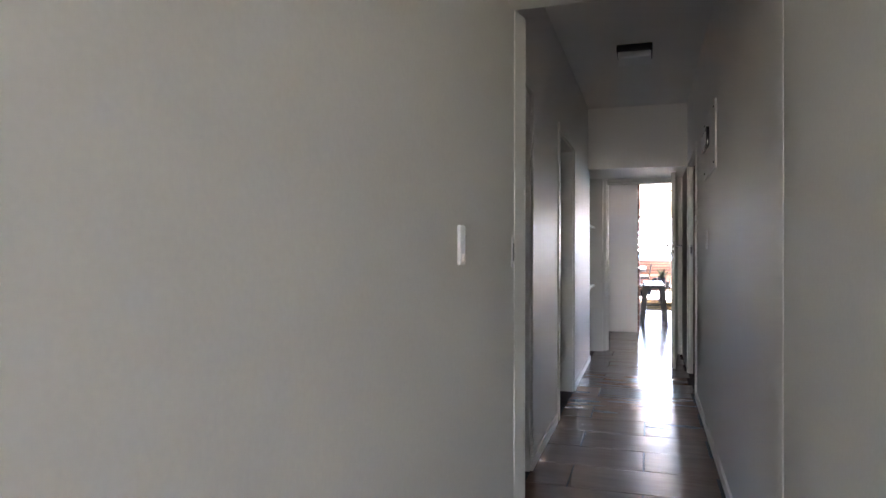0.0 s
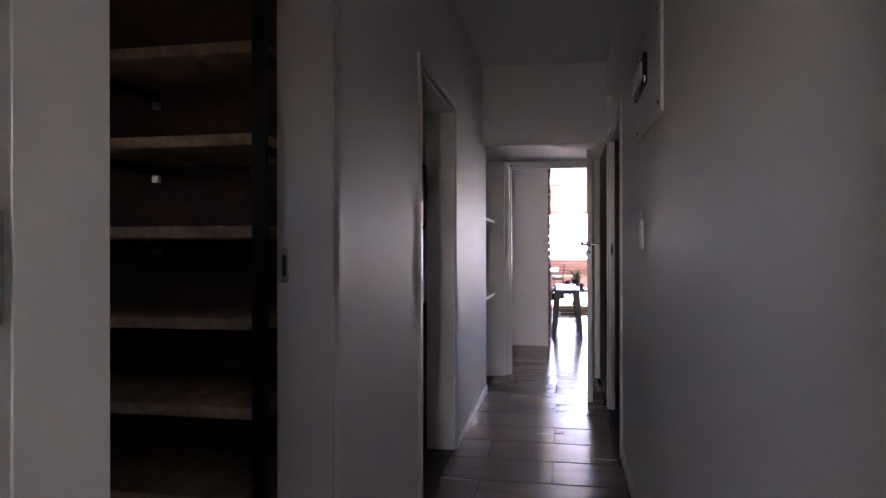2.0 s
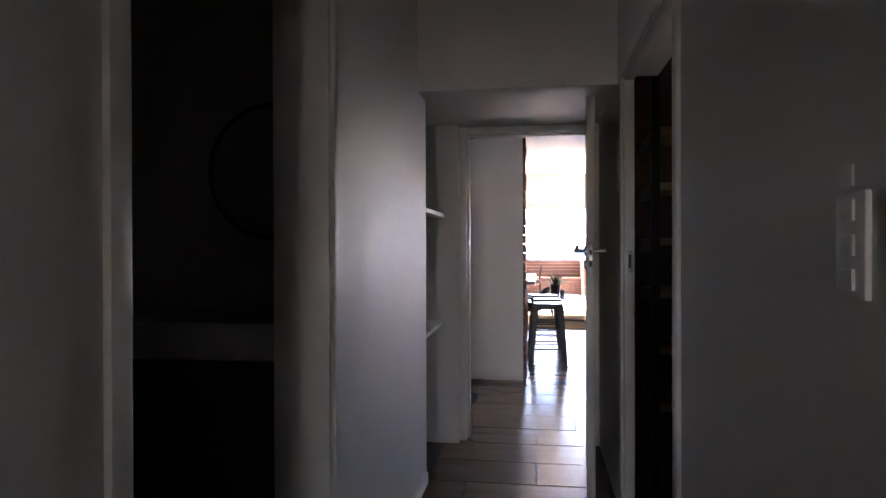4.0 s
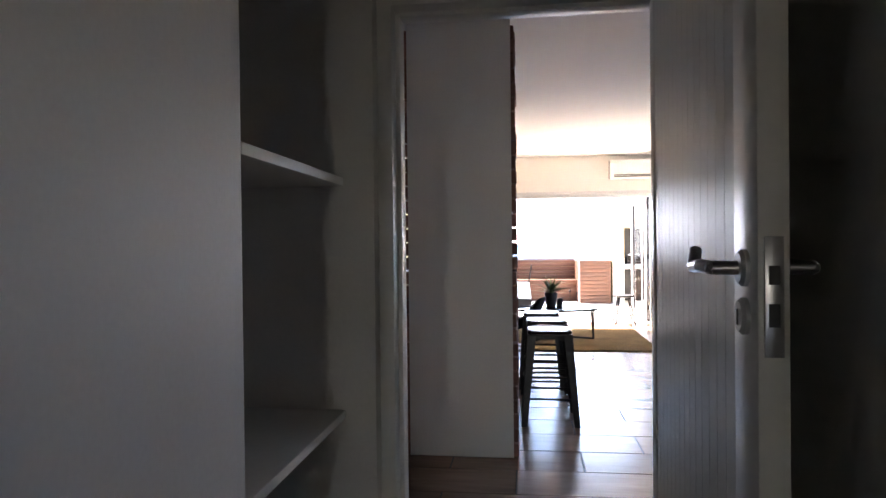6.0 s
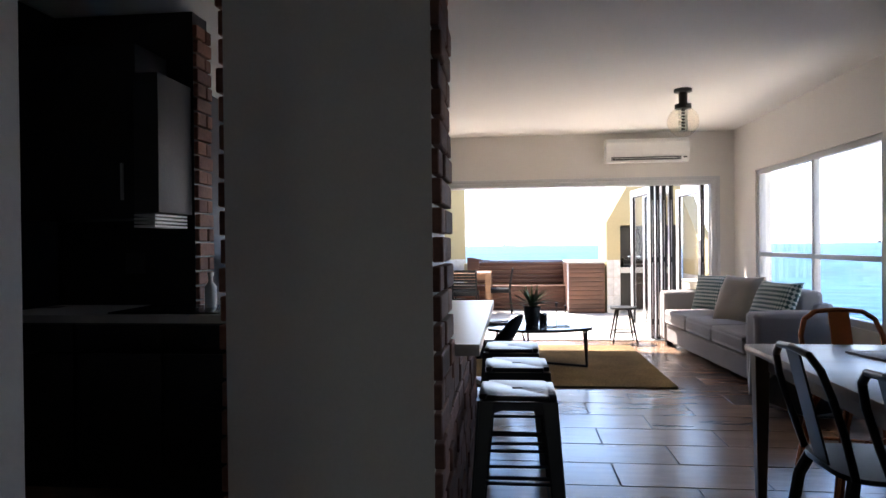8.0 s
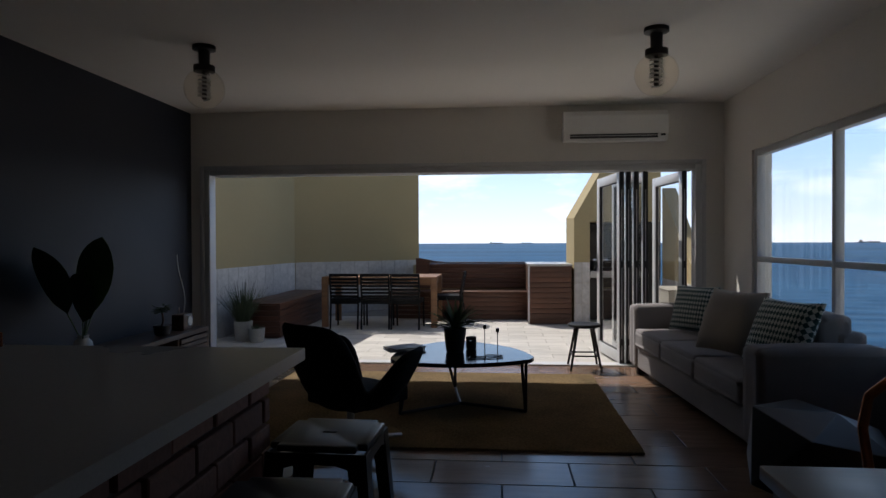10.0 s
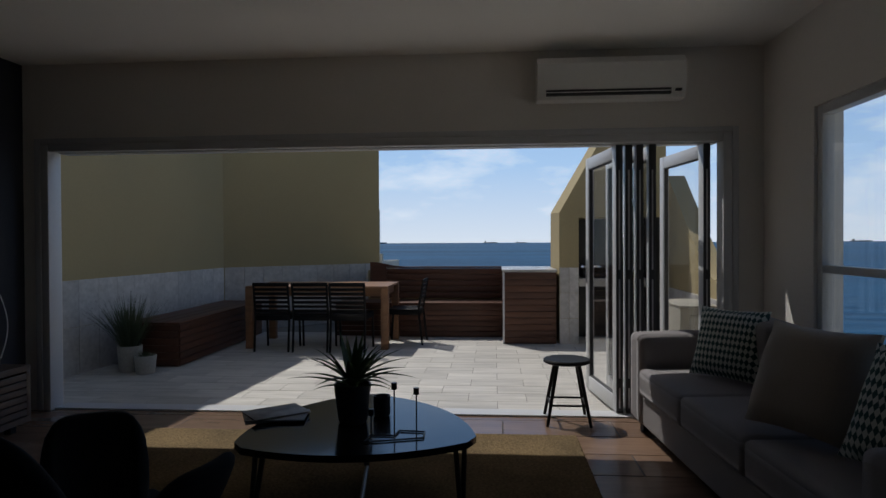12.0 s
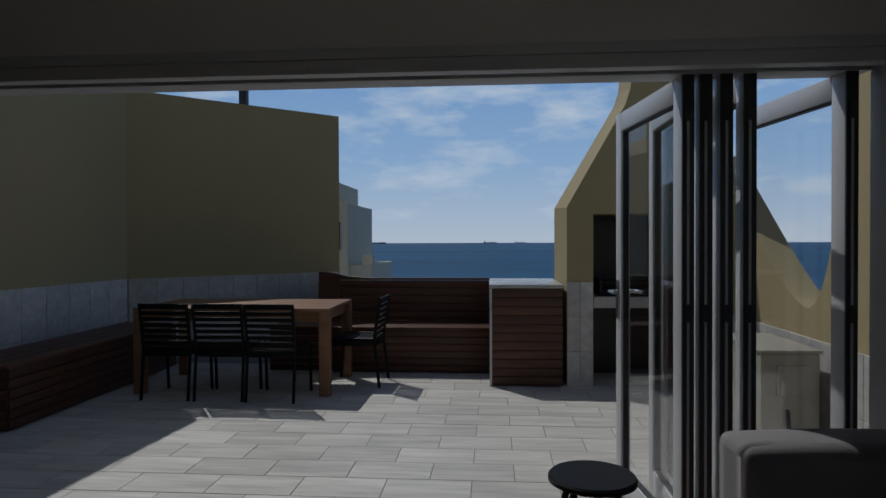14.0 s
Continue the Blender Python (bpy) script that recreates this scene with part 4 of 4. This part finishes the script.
# ---- small round stool by the doors ----
o = thing("round_stool", (2.07, 15.40, 0.0), "black round wooden stool by the folding doors", "stool")
bm = bmesh.new()
lathe(bm, [(0.001, 0.415), (0.15, 0.417), (0.165, 0.425), (0.165, 0.44), (0.158, 0.448), (0.13, 0.446), (0.001, 0.442)], 36)
finish("seat", bm, black_wood, o, smooth=True)
for k in range(4):
    a = radians(45 + 90 * k)
    bm = bmesh.new()
    rod(bm, (0.21 * math.cos(a), 0.21 * math.sin(a), 0), (0.105 * math.cos(a), 0.105 * math.sin(a), 0.42), 0.011, 0.015)
    finish("leg", bm, black_wood, o, smooth=True)
bm = bmesh.new()
for k in range(4):
    a, b = radians(45 + 90 * k), radians(135 + 90 * k)
    rod(bm, (0.175 * math.cos(a), 0.175 * math.sin(a), 0.14), (0.175 * math.cos(b), 0.175 * math.sin(b), 0.14), 0.008)
finish("rung", bm, black_wood, o)

# ---- ceiling globes ----
def globe(at):
    s = thing("globe_lamp", at, "clear glass globe ceiling lamp with a black fitting", "ceiling lamp", "globe lamps")
    bm = bmesh.new()
    lathe(bm, [(0.001, 0), (0.06, 0), (0.06, -0.02), (0.03, -0.026), (0.028, -0.10), (0.055, -0.105), (0.055, -0.135), (0.001, -0.136)])
    finish("fitting", bm, black_steel, s, smooth=True)
    bm = bmesh.new()
    bmesh.ops.create_uvsphere(bm, u_segments=28, v_segments=16, radius=0.105, matrix=Matrix.Translation((0, 0, -0.225)))
    g = finish("globe", bm, bulb_glass, s, smooth=True)
    g.visible_shadow = False
    bm = bmesh.new()
    tube(bm, [(0.03 * math.cos(0.7 * i), 0.03 * math.sin(0.7 * i), -0.145 - 0.0024 * i) for i in range(58)], 0.005, seg=6)
    finish("coil", bm, white_plastic, s, smooth=True)
    bm = bmesh.new()
    rod(bm, (0, 0, -0.13), (0, 0, -0.28), 0.012)
    finish("core", bm, dark_gasket, s)
    s.scale = (1.32, 1.32, 1.32)
    return s


lamp = globe((2.24, 13.12, H))
copy_thing(lamp, pose(-0.83, 13.2, H))

# ---- air conditioner ----
o = thing("air_conditioner", (2.36, 15.47, 2.26), "white wall-mounted split air conditioner", "air conditioner")
bm = bmesh.new()
prism(bm, [(0, 0.02), (0, 0.29), (-0.17, 0.29), (-0.215, 0.24), (-0.215, 0.08), (-0.17, 0.0), (-0.05, 0.0)], -0.50, 0.50, "x")
finish("case", bm, white_plastic, o, bevel=0.008, smooth=True)
boxes("vent", dark_gasket, [(-0.44, -0.214, 0.022, 0.40, -0.14, 0.060)], o)
boxes("flap", white_plastic, [(-0.44, -0.217, 0.039, 0.40, -0.19, 0.044)], o)
boxes("display", dark_gasket, [(0.43, -0.218, 0.04, 0.47, -0.19, 0.055)], o)

# ---- media unit ----
o = thing("media_unit", (-1.84, 14.1, 0), "low dark timber media unit with slatted drawers", "cabinet")
boxes("carcass", walnut, [(-0.2, -1.2, 0.41, 0.2, 0.88, 0.45), (-0.2, -1.2, 0.06, 0.2, 0.88, 0.10), (-0.2, -1.2, 0.10, -0.17, 0.88, 0.41), (-0.17, -1.2, 0.10, 0.2, -1.16, 0.41), (-0.17, 0.84, 0.10, 0.2, 0.88, 0.41), (-0.17, 0.28, 0.10, 0.19, 0.31, 0.41)], o, bevel=0.003)
boxes("shelf", walnut, [(-0.17, -1.16, 0.25, 0.18, 0.28, 0.27)], o)
for k in range(6):
    boxes("slat", walnut, [(0.185, 0.32, 0.11 + 0.049 * k, 0.205, 0.835, 0.15 + 0.049 * k)], o, bevel=0.004)
for fx in (-0.15, 0.1):
    for fy in (-1.1, 0.75):
        boxes("foot", black_wood, [(fx, fy, 0, fx + 0.05, fy + 0.05, 0.06)], o)
o = thing("hearth_slab", (-1.5, 13.3, 0), "low pale stone hearth slab on the floor", "hearth")
boxes("slab", stone_top, [(-0.12, -0.8, 0, 0.1, 0.62, 0.11)], o, bevel=0.006)
o = thing("bonsai", (-1.78, 14.35, 0.45), "small dark bonsai plant in a charcoal pot", "plant")
bm = bmesh.new()
lathe(bm, [(0.05, 0), (0.065, 0.01), (0.075, 0.09), (0.065, 0.09), (0.001, 0.08)])
finish("pot", bm, dark_pot, o, smooth=True)
bm = bmesh.new()
tube(bm, [(0, 0, 0.08), (0.015, 0, 0.14), (-0.005, 0.01, 0.2)], 0.009)
finish("trunk", bm, dark_board, o)
bm = bmesh.new()
rng = random.Random(9)
for i in range(70):
    a = rng.uniform(0, 6.28)
    r = rng.uniform(0, 0.06)
    blade_leaf(bm, (r * math.cos(a), r * math.sin(a), 0.2 + rng.uniform(0, 0.06)), (math.cos(a), math.sin(a), rng.uniform(-0.3, 0.9)), 0.05, 0.012, 0.2, seg=3)
finish("foliage", bm, leaf_green, o)
o = thing("radio", (-1.78, 14.72, 0.45), "small dark wooden radio with a pale dial on the media unit", "radio")
boxes("case", walnut, [(-0.06, -0.09, 0, 0.06, 0.09, 0.15)], o, bevel=0.008)
bm = bmesh.new()
rod(bm, (0.06, 0.03, 0.08), (0.066, 0.03, 0.08), 0.045, seg=20)
finish("dial", bm, white_plastic, o)
bm = bmesh.new()
rod(bm, (-0.03, 0, 0.15), (-0.03, 0, 0.21), 0.006)
finish("aerial", bm, chrome, o)
o = thing("power_cable", (-2.04, 15.2, 0.45), "thin pale power cable hanging on the blue wall", "cable")
bm = bmesh.new()
tube(bm, [(0.005 + 0.01 * math.sin(i * 0.4), 0.06 * math.sin(i * 0.33), 0.05 * i) for i in range(15)], 0.004, seg=6)
finish("cord", bm, white_plastic, o)


# ---- folding glass doors ----
def folding_leaf(at, rz, handle=False):
    """A glazed door leaf, 0.84 wide along +y, hung at its near end."""
    s = structure(thing("folding_door", at, "white aluminium glazed folding door leaf pushed aside", "door", "folding doors", rz))
    boxes("frame", aluminium, [(-0.024, 0, 0.015, 0.024, 0.085, 1.985), (-0.024, 0.755, 0.015, 0.024, 0.84, 1.985), (-0.024, 0.085, 1.89, 0.024, 0.755, 1.985), (-0.024, 0.085, 0.015, 0.024, 0.755, 0.13)], s, bevel=0.004)
    boxes("edge_strip", aluminium, [(-0.007, -0.014, 0.05, 0.003, -0.0105, 1.86)], s)
    boxes("gasket", dark_gasket, [(-0.024, -0.010, 0.015, 0.024, -0.0005, 1.985), (-0.014, 0.083, 0.128, 0.014, 0.093, 1.892), (-0.014, 0.747, 0.128, 0.014, 0.757, 1.892), (-0.014, 0.093, 1.882, 0.014, 0.747, 1.892), (-0.014, 0.093, 0.128, 0.014, 0.747, 0.138)], s)
    g = boxes("pane", pane, [(-0.003, 0.09, 0.135, 0.003, 0.75, 1.885)], s)
    g.visible_shadow = False
    boxes("hinge", dark_gasket, [(-0.016, -0.018, z, 0.016, -0.010, z + 0.07) for z in (0.2, 1.0, 1.8)], s)
    if handle:
        bm = bmesh.new()
        for sx in (-1, 1):
            tube(bm, [(sx * 0.024, 0.80, 1.06), (sx * 0.07, 0.80, 1.06), (sx * 0.075, 0.70, 1.06)], 0.009)
            box(bm, sx * 0.024, 0.785, 0.92, sx * 0.032, 0.815, 1.12)
        finish("handle", bm, chrome, s, smooth=True)
    return s


folding_leaf((2.475, 15.60, 0), 7, True)
for x, rz in ((2.545, 0), (2.625, 1), (2.715, -0.5)):
    folding_leaf((x, 15.60, 0), rz)
folding_leaf((3.10, 15.60, 0), 7)

# ---- patio furniture ----
def slatted(name, parent, x0, x1, y, z0, z1, n, thick=0.02, along="x"):
    """Horizontal boards with gaps between them, on a plane that faces -y (or +x)."""
    h = (z1 - z0) / n
    for k in range(n):
        lo, hi = z0 + h * k + 0.003, z0 + h * (k + 1) - 0.003
        d = (x0, y - thick, lo, x1, y, hi) if along == "x" else (y - thick, x0, lo, y, x1, hi)
        boxes(name, decking, [d], parent, bevel=0.003)


bench = thing("built_in_bench", (0, 0, 0), "slatted hardwood corner bench along the patio wall", "bench")
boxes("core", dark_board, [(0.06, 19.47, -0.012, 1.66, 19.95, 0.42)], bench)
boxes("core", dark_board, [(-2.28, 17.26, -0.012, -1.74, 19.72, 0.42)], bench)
slatted("front_board", bench, -0.6, 1.67, 19.46, 0.0, 0.43, 6)
for k in range(4):
    boxes("seat_board", decking, [(-0.6, 19.42 + 0.135 * k, 0.43, 1.67, 19.55 + 0.135 * k, 0.455)], bench, bevel=0.004)
slatted("back_board", bench, 0.02, 1.67, 19.985, 0.47, 0.90, 5)
boxes("back_cap", decking, [(0.02, 19.955, 0.903, 1.67, 20.05, 0.925)], bench, bevel=0.004)
bm = bmesh.new()
prism(bm, [(-0.22, 0.99), (-0.12, 0.985), (0.0, 0.965), (0.1, 0.94), (0.25, 0.93), (0.25, 0.927), (0.018, 0.927), (0.018, 0.47), (-0.22, 0.47)], 19.955, 19.99, "y")
finish("scroll", bm, decking, bench, bevel=0.003)
slatted("front_board", bench, 17.24, 19.4, -1.70, 0.0, 0.43, 6, along="y")
slatted("end_board", bench, -2.28, -1.72, 17.25, 0.0, 0.43, 6)
for k in range(4):
    boxes("seat_board", decking, [(-2.30 + 0.152 * k, 17.22, 0.43, -2.154 + 0.152 * k, 19.72, 0.455)], bench, bevel=0.004)

o = thing("planter_cabinet", (2.0, 19.2, -0.012), "slatted hardwood cabinet with a pale top", "cabinet")
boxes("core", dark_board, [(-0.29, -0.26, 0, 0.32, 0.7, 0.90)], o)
for k in range(11):
    z = 0.01 + 0.081 * k
    boxes("board", decking, [(-0.31, -0.30, z, 0.33, -0.262, z + 0.076)], o, bevel=0.003)
    boxes("board", decking, [(-0.33, -0.26, z, -0.292, 0.7, z + 0.076)], o, bevel=0.003)
boxes("top", stone_top, [(-0.34, -0.31, 0.902, 0.34, 0.72, 0.935)], o, bevel=0.005)
boxes("corner_trim", aluminium, [(-0.335, -0.305, 0, -0.312, -0.282, 0.9)], o, bevel=0.002)

o = thing("patio_table", (-0.58, 18.84, -0.012), "teak patio dining table with slatted top", "table")
for k in range(7):
    boxes("board", teak, [(-0.87, -0.46 + 0.132 * k, 0.735, 0.87, -0.334 + 0.132 * k, 0.762)], o, bevel=0.003)
boxes("apron", teak, [(-0.80, -0.40, 0.64, 0.80, -0.375, 0.735), (-0.80, 0.375, 0.64, 0.80, 0.40, 0.735), (-0.82, -0.375, 0.64, -0.795, 0.375, 0.735), (0.795, -0.375, 0.64, 0.82, 0.375, 0.735)], o)
for sx in (-1, 1):
    for sy in (-1, 1):
        boxes("leg", teak, [(sx * 0.83 - 0.045, sy * 0.41 - 0.045, 0, sx * 0.83 + 0.045, sy * 0.41 + 0.045, 0.735)], o, bevel=0.004)


def patio_chair(at, rz):
    """Stacking slat-back chair; it faces +y."""
    s = thing("patio_chair", at, "dark brown slat-back patio chair at the teak table", "chair", "patio chairs", rz)
    boxes("seat", black_wood, [(-0.2, -0.2 + 0.068 * k, 0.43, 0.2, -0.137 + 0.068 * k, 0.445) for k in range(6)], s, bevel=0.003)
    for sx in (-1, 1):
        bm = bmesh.new()
        tube(bm, [(sx * 0.205, -0.25, 0), (sx * 0.205, -0.2, 0.43), (sx * 0.205, -0.265, 0.82)], 0.014)
        finish("back_post", bm, black_wood, s)
        bm = bmesh.new()
        tube(bm, [(sx * 0.205, 0.22, 0), (sx * 0.205, 0.19, 0.44), (sx * 0.205, -0.2, 0.44)], 0.014)
        finish("front_leg", bm, black_wood, s)
    boxes("seat_frame", black_wood, [(-0.2, -0.21, 0.37, 0.2, -0.19, 0.43), (-0.2, 0.17, 0.37, 0.2, 0.19, 0.43), (-0.21, -0.19, 0.38, -0.19, 0.17, 0.43), (0.19, -0.19, 0.38, 0.21, 0.17, 0.43)], s, bevel=0.003)
    for k in range(7):
        z = 0.47 + 0.051 * k
        y = -0.2 - 0.065 * (z - 0.43) / 0.39
        boxes("back_slat", black_wood, [(-0.2, y - 0.008, z, 0.2, y + 0.008, z + 0.033 + (0.012 if k == 6 else 0))], s, bevel=0.003)
    return s


pc = patio_chair((-1.06, 18.42, -0.012), 0)
copy_thing(pc, pose(-0.60, 18.42, -0.012, 0, 0, 1))
copy_thing(pc, pose(-0.14, 18.40, -0.012, 0, 0, -2))
copy_thing(pc, pose(0.42, 18.98, -0.012, 0, 0, 88))


def grass_pot(at, h, r, blades, length, label, seed):
    s = thing("potted_grass", at, label, "plant", "potted plants on the patio")
    bm = bmesh.new()
    lathe(bm, [(r * 0.8, 0), (r * 0.86, 0.01), (r, h), (r * 0.9, h), (r * 0.88, h - 0.03), (0.001, h - 0.035)], 28)
    finish("pot", bm, pale_pot, s, smooth=True)
    bm = bmesh.new()
    q = random.Random(seed)
    for i in range(blades):
        a, el = q.uniform(0, 6.28), radians(q.uniform(50, 88))
        d = q.uniform(0, r * 0.7)
        blade_leaf(bm, (d * math.cos(a), d * math.sin(a), h - 0.04), (math.cos(a) * math.cos(el), math.sin(a) * math.cos(el), math.sin(el)), length * q.uniform(0.6, 1.1), 0.006, 0.18, seg=5)
    tagged(finish("blades", bm, grass_green, s), kind="stuff")


grass_pot((-2.12, 17.02, -0.012), 0.26, 0.12, 300, 0.66, "pale pot of tall green grass on the patio", 3)
grass_pot((-1.90, 16.92, -0.012), 0.18, 0.105, 60, 0.12, "small pale pot of short grass on the patio", 5)

o = thing("outdoor_unit", (3.44, 17.24, -0.012), "white outdoor air conditioner unit on the patio", "air conditioner")
boxes("case", unit_enamel, [(-0.17, -0.36, 0.05, 0.17, 0.36, 0.67)], o, bevel=0.015)
boxes("lid", unit_enamel, [(-0.18, -0.37, 0.67, 0.18, 0.37, 0.69)], o, bevel=0.006)
boxes("cover_plate", unit_enamel, [(-0.08, -0.38, 0.42, 0.10, -0.36, 0.60)], o, bevel=0.006)
bm = bmesh.new()
tube(bm, [(-0.02, -0.37, 0.34), (-0.03, -0.41, 0.25), (0.03, -0.40, 0.12), (0.1, -0.37, 0.05)], 0.012)
finish("pipe", bm, dark_gasket, o)
boxes("foot", dark_gasket, [(-0.16, -0.34, 0, 0.16, -0.27, 0.05), (-0.16, 0.27, 0, 0.16, 0.34, 0.05)], o)

# ---- beyond the terrace ----
nb = thing("neighbour_house", (-7.9, 50.5, -14), "cream plastered neighbouring house with stepped parapets", "house")
boxes("wall", white_render, [(-8.0, 0, 0, 0, 8, 19.0), (0, 0.3, 0, 1.0, 8, 17.6), (1.0, 0.6, 0, 2.4, 8, 13.9)], nb, bevel=0.03)
for c in ((-0.5, -0.04, 19.0, 0.02, 0.5, 19.15), (0.5, 0.26, 17.6, 1.03, 0.8, 17.72), (1.8, 0.56, 13.9, 2.42, 1.1, 14.5)):
    boxes("coping", white_render, [c], nb)
w = boxes("window", aluminium, [(0.06, 0.22, 14.75, 0.6, 0.30, 16.55)], nb, bevel=0.01)
boxes("pane", black_gloss, [(0.10, 0.20, 14.82, 0.31, 0.225, 16.48), (0.35, 0.20, 14.82, 0.56, 0.225, 16.48)], w)
gh = thing("gabled_house", (-6.6, 27, -14), "neighbouring house with a gabled tiled roof", "house")
bm = bmesh.new()
prism(bm, [(-4, 0), (3.2, 0), (3.2, 17.4), (0.6, 18.7), (-4, 18.7)], 0, 5, "y")
finish("wall", bm, white_render, gh)
boxes("chimney_pipe", dark_gasket, [(2.45, 0.5, 17.6, 2.63, 0.68, 18.95)], gh, bevel=0.02)


def ship(at, length, label):
    s = thing("ship", at, label, "ship", "ships on the horizon")
    bm = bmesh.new()
    prism(bm, [(-0.5 * length, 0), (0.47 * length, 0), (0.5 * length, 0.055 * length), (-0.5 * length, 0.045 * length)], -6, 6, "y")
    finish("hull", bm, dark_gasket, s)
    boxes("bridge", white_render, [(-0.46 * length, -5, 0.04 * length, -0.34 * length, 5, 0.14 * length)], s)
    boxes("crane", dark_gasket, [(length * k, -1, 0.04 * length, length * k + 1.5, 1, 0.11 * length) for k in (-0.15, 0.05, 0.25)], s)


for x, L in ((-20, 90), (185, 70), (-790, 120), (2050, 110), (2300, 130)):
    ship((x, 4400 if x < 1000 else 3800, -13.9), L, "dark cargo ship far out on the sea")

# ---- pieces of floors and walls ----
def tile_mesh(name, sx, sy, th, mat, axis="z"):
    bm = bmesh.new()
    v = box(bm, -sx / 2, -sy / 2, -th, sx / 2, sy / 2, 0)
    bmesh.ops.bevel(bm, geom=[e for e in bm.edges if all(q.co.z > -th / 2 for q in e.verts)], offset=0.0015, segments=1, affect="EDGES")
    me = bpy.data.meshes.new(name)
    bm.to_mesh(me)
    bm.free()
    me.materials.append(mat)
    return me


def lay(parent, name, mat, x0, x1, y0, y1, lx, py, ox, oy, z, th, gap, skip=None):
    """Half-bond rows of tiles, cut at the edges of the area; alike tiles share a mesh."""
    cache, rows = {}, range(math.floor((y0 - oy) / py), math.ceil((y1 - oy) / py))
    for r in rows:
        a, b = max(y0, oy + r * py + gap), min(y1, oy + (r + 1) * py)
        if b - a < 0.03:
            continue
        shift = ox + (lx / 2 if r % 2 else 0)
        for c in range(math.floor((x0 - shift) / lx), math.ceil((x1 - shift) / lx)):
            u, w = max(x0, shift + c * lx + gap), min(x1, shift + (c + 1) * lx)
            if w - u < 0.03 or (skip and skip((u + w) / 2, (a + b) / 2)):
                continue
            key = (round(w - u, 3), round(b - a, 3))
            if key not in cache:
                cache[key] = tile_mesh(name, *key, th, mat)
            t = new(name, cache[key])
            t.parent = parent
            t.location = ((u + w) / 2, (a + b) / 2, z + 0.0008 * math.sin(13 * u + 7 * a))


floor_ob, patio_ob = bpy.data.objects["floor"], bpy.data.objects["patio_floor"]
lay(floor_ob, "tile", floor_tile_m, 0.0, 0.98, -1.6, 7.12, 0.74, 0.354, 0.58, 4.78, 0.0, 0.012, 0.008)
lay(floor_ob, "tile", floor_tile_m, -2.05, 3.45, 7.12, 15.5, 0.76, 0.354, 1.23, 10.44, 0.0, 0.012, 0.008, lambda x, y: (-0.17 < x < 0.42 and 8.95 < y < 9.2))
lay(patio_ob, "tile", patio_tile_m, -2.66, 3.69, 15.67, 20.0, 0.475, 0.275, 1.34, 17.08, -0.010, 0.012, 0.005, lambda x, y: y > 19.7 or (x < -1.9 and y > 17.3))


def wall_tiles(parent, mat, start, way, length, face, z0, rows, w, h, gap=0.004, th=0.012):
    """Upright tiles on a wall from start along way; face points out of the wall."""
    start, way, face = Vector(start), Vector(way).normalized(), Vector(face).normalized()
    m = Matrix((way, Vector((0, 0, 1)), face)).transposed().to_4x4()
    n = math.ceil(length / w)
    cache = {}
    for r in range(rows):
        for k in range(n):
            u = min(w, length - k * w) - gap
            if u < 0.03:
                continue
            key = round(u, 3)
            if key not in cache:
                cache[key] = tile_mesh("tile", key, h - gap, th, mat)
            t = new("tile", cache[key])
            t.parent = parent
            t.matrix_local = Matrix.Translation(start + way * (k * w + u / 2) + Vector((0, 0, z0 + r * h + h / 2)) + face * th) @ m


west, back = bpy.data.objects["wall_patio_west"], bpy.data.objects["wall_patio_north"]
wall_tiles(west, dado_tile_m, (-2.65, 15.70, 0), (0.34, 4.07, 0), 4.06, (1, -0.083, 0), -0.012, 2, 0.29, 0.467)
wall_tiles(back, dado_tile_m, (-2.30, 19.765, 0), (1.95, 1.74, 0), 2.58, (0.666, -0.746, 0), -0.012, 2, 0.29, 0.467)
east = bpy.data.objects["wall_patio_east"]
wall_tiles(east, dado_tile_m, (2.375, 18.948, 0), (1, 0, 0), 0.238, (0, -1, 0), -0.012, 3, 0.12, 0.32)
wall_tiles(bpy.data.objects["wall_patio_sweep"], dado_tile_m, (3.698, 18.9, 0), (0, -1, 0), 3.2, (-1, 0, 0), -0.012, 2, 0.29, 0.36)


def brick_face(parent, x, y0, y1, z0, z1, face):
    """Running-bond bricks on a wall plane at x that faces face (+1 or -1)."""
    course, length = 0.086, 0.23
    cache = {}
    q = random.Random(int(100 * abs(x) + 10 * y0))
    for r in range(int((z1 - z0) / course)):
        off = -length / 2 if r % 2 else 0.0
        k = y0 + off
        while k < y1 - 0.02:
            a, b = max(y0, k), min(y1, k + length - 0.012)
            if b - a > 0.03:
                key = round(b - a, 3)
                if key not in cache:
                    bm = bmesh.new()
                    box(bm, -0.02, -key / 2, 0, 0.012, key / 2, course - 0.012)
                    bmesh.ops.bevel(bm, geom=bm.edges[:], offset=0.004, segments=1, affect="EDGES")
                    me = bpy.data.meshes.new("brick")
                    bm.to_mesh(me)
                    bm.free()
                    me.materials.append(brick_m)
                    cache[key] = me
                t = new("brick", cache[key])
                t.parent = parent
                t.matrix_local = pose(x + face * q.uniform(0.0, 0.012), (a + b) / 2, z0 + r * course + 0.006, 0, 0, 0 if face > 0 else 180)
            k += length


pier_ob = bpy.data.objects["wall_pier"]
brick_face(pier_ob, 0.463, 8.885, 9.22, 0.0, H, 1)
brick_face(pier_ob, -0.174, 8.885, 9.22, 0.0, H, -1)
brick_face(bpy.data.objects["wall_bar"], 0.450, 9.225, 10.88, 0.0, 0.87, 1)
brick_face(bpy.data.objects["wall_kitchen"], -1.17, 10.672, 10.85, 0.0, H, 1)
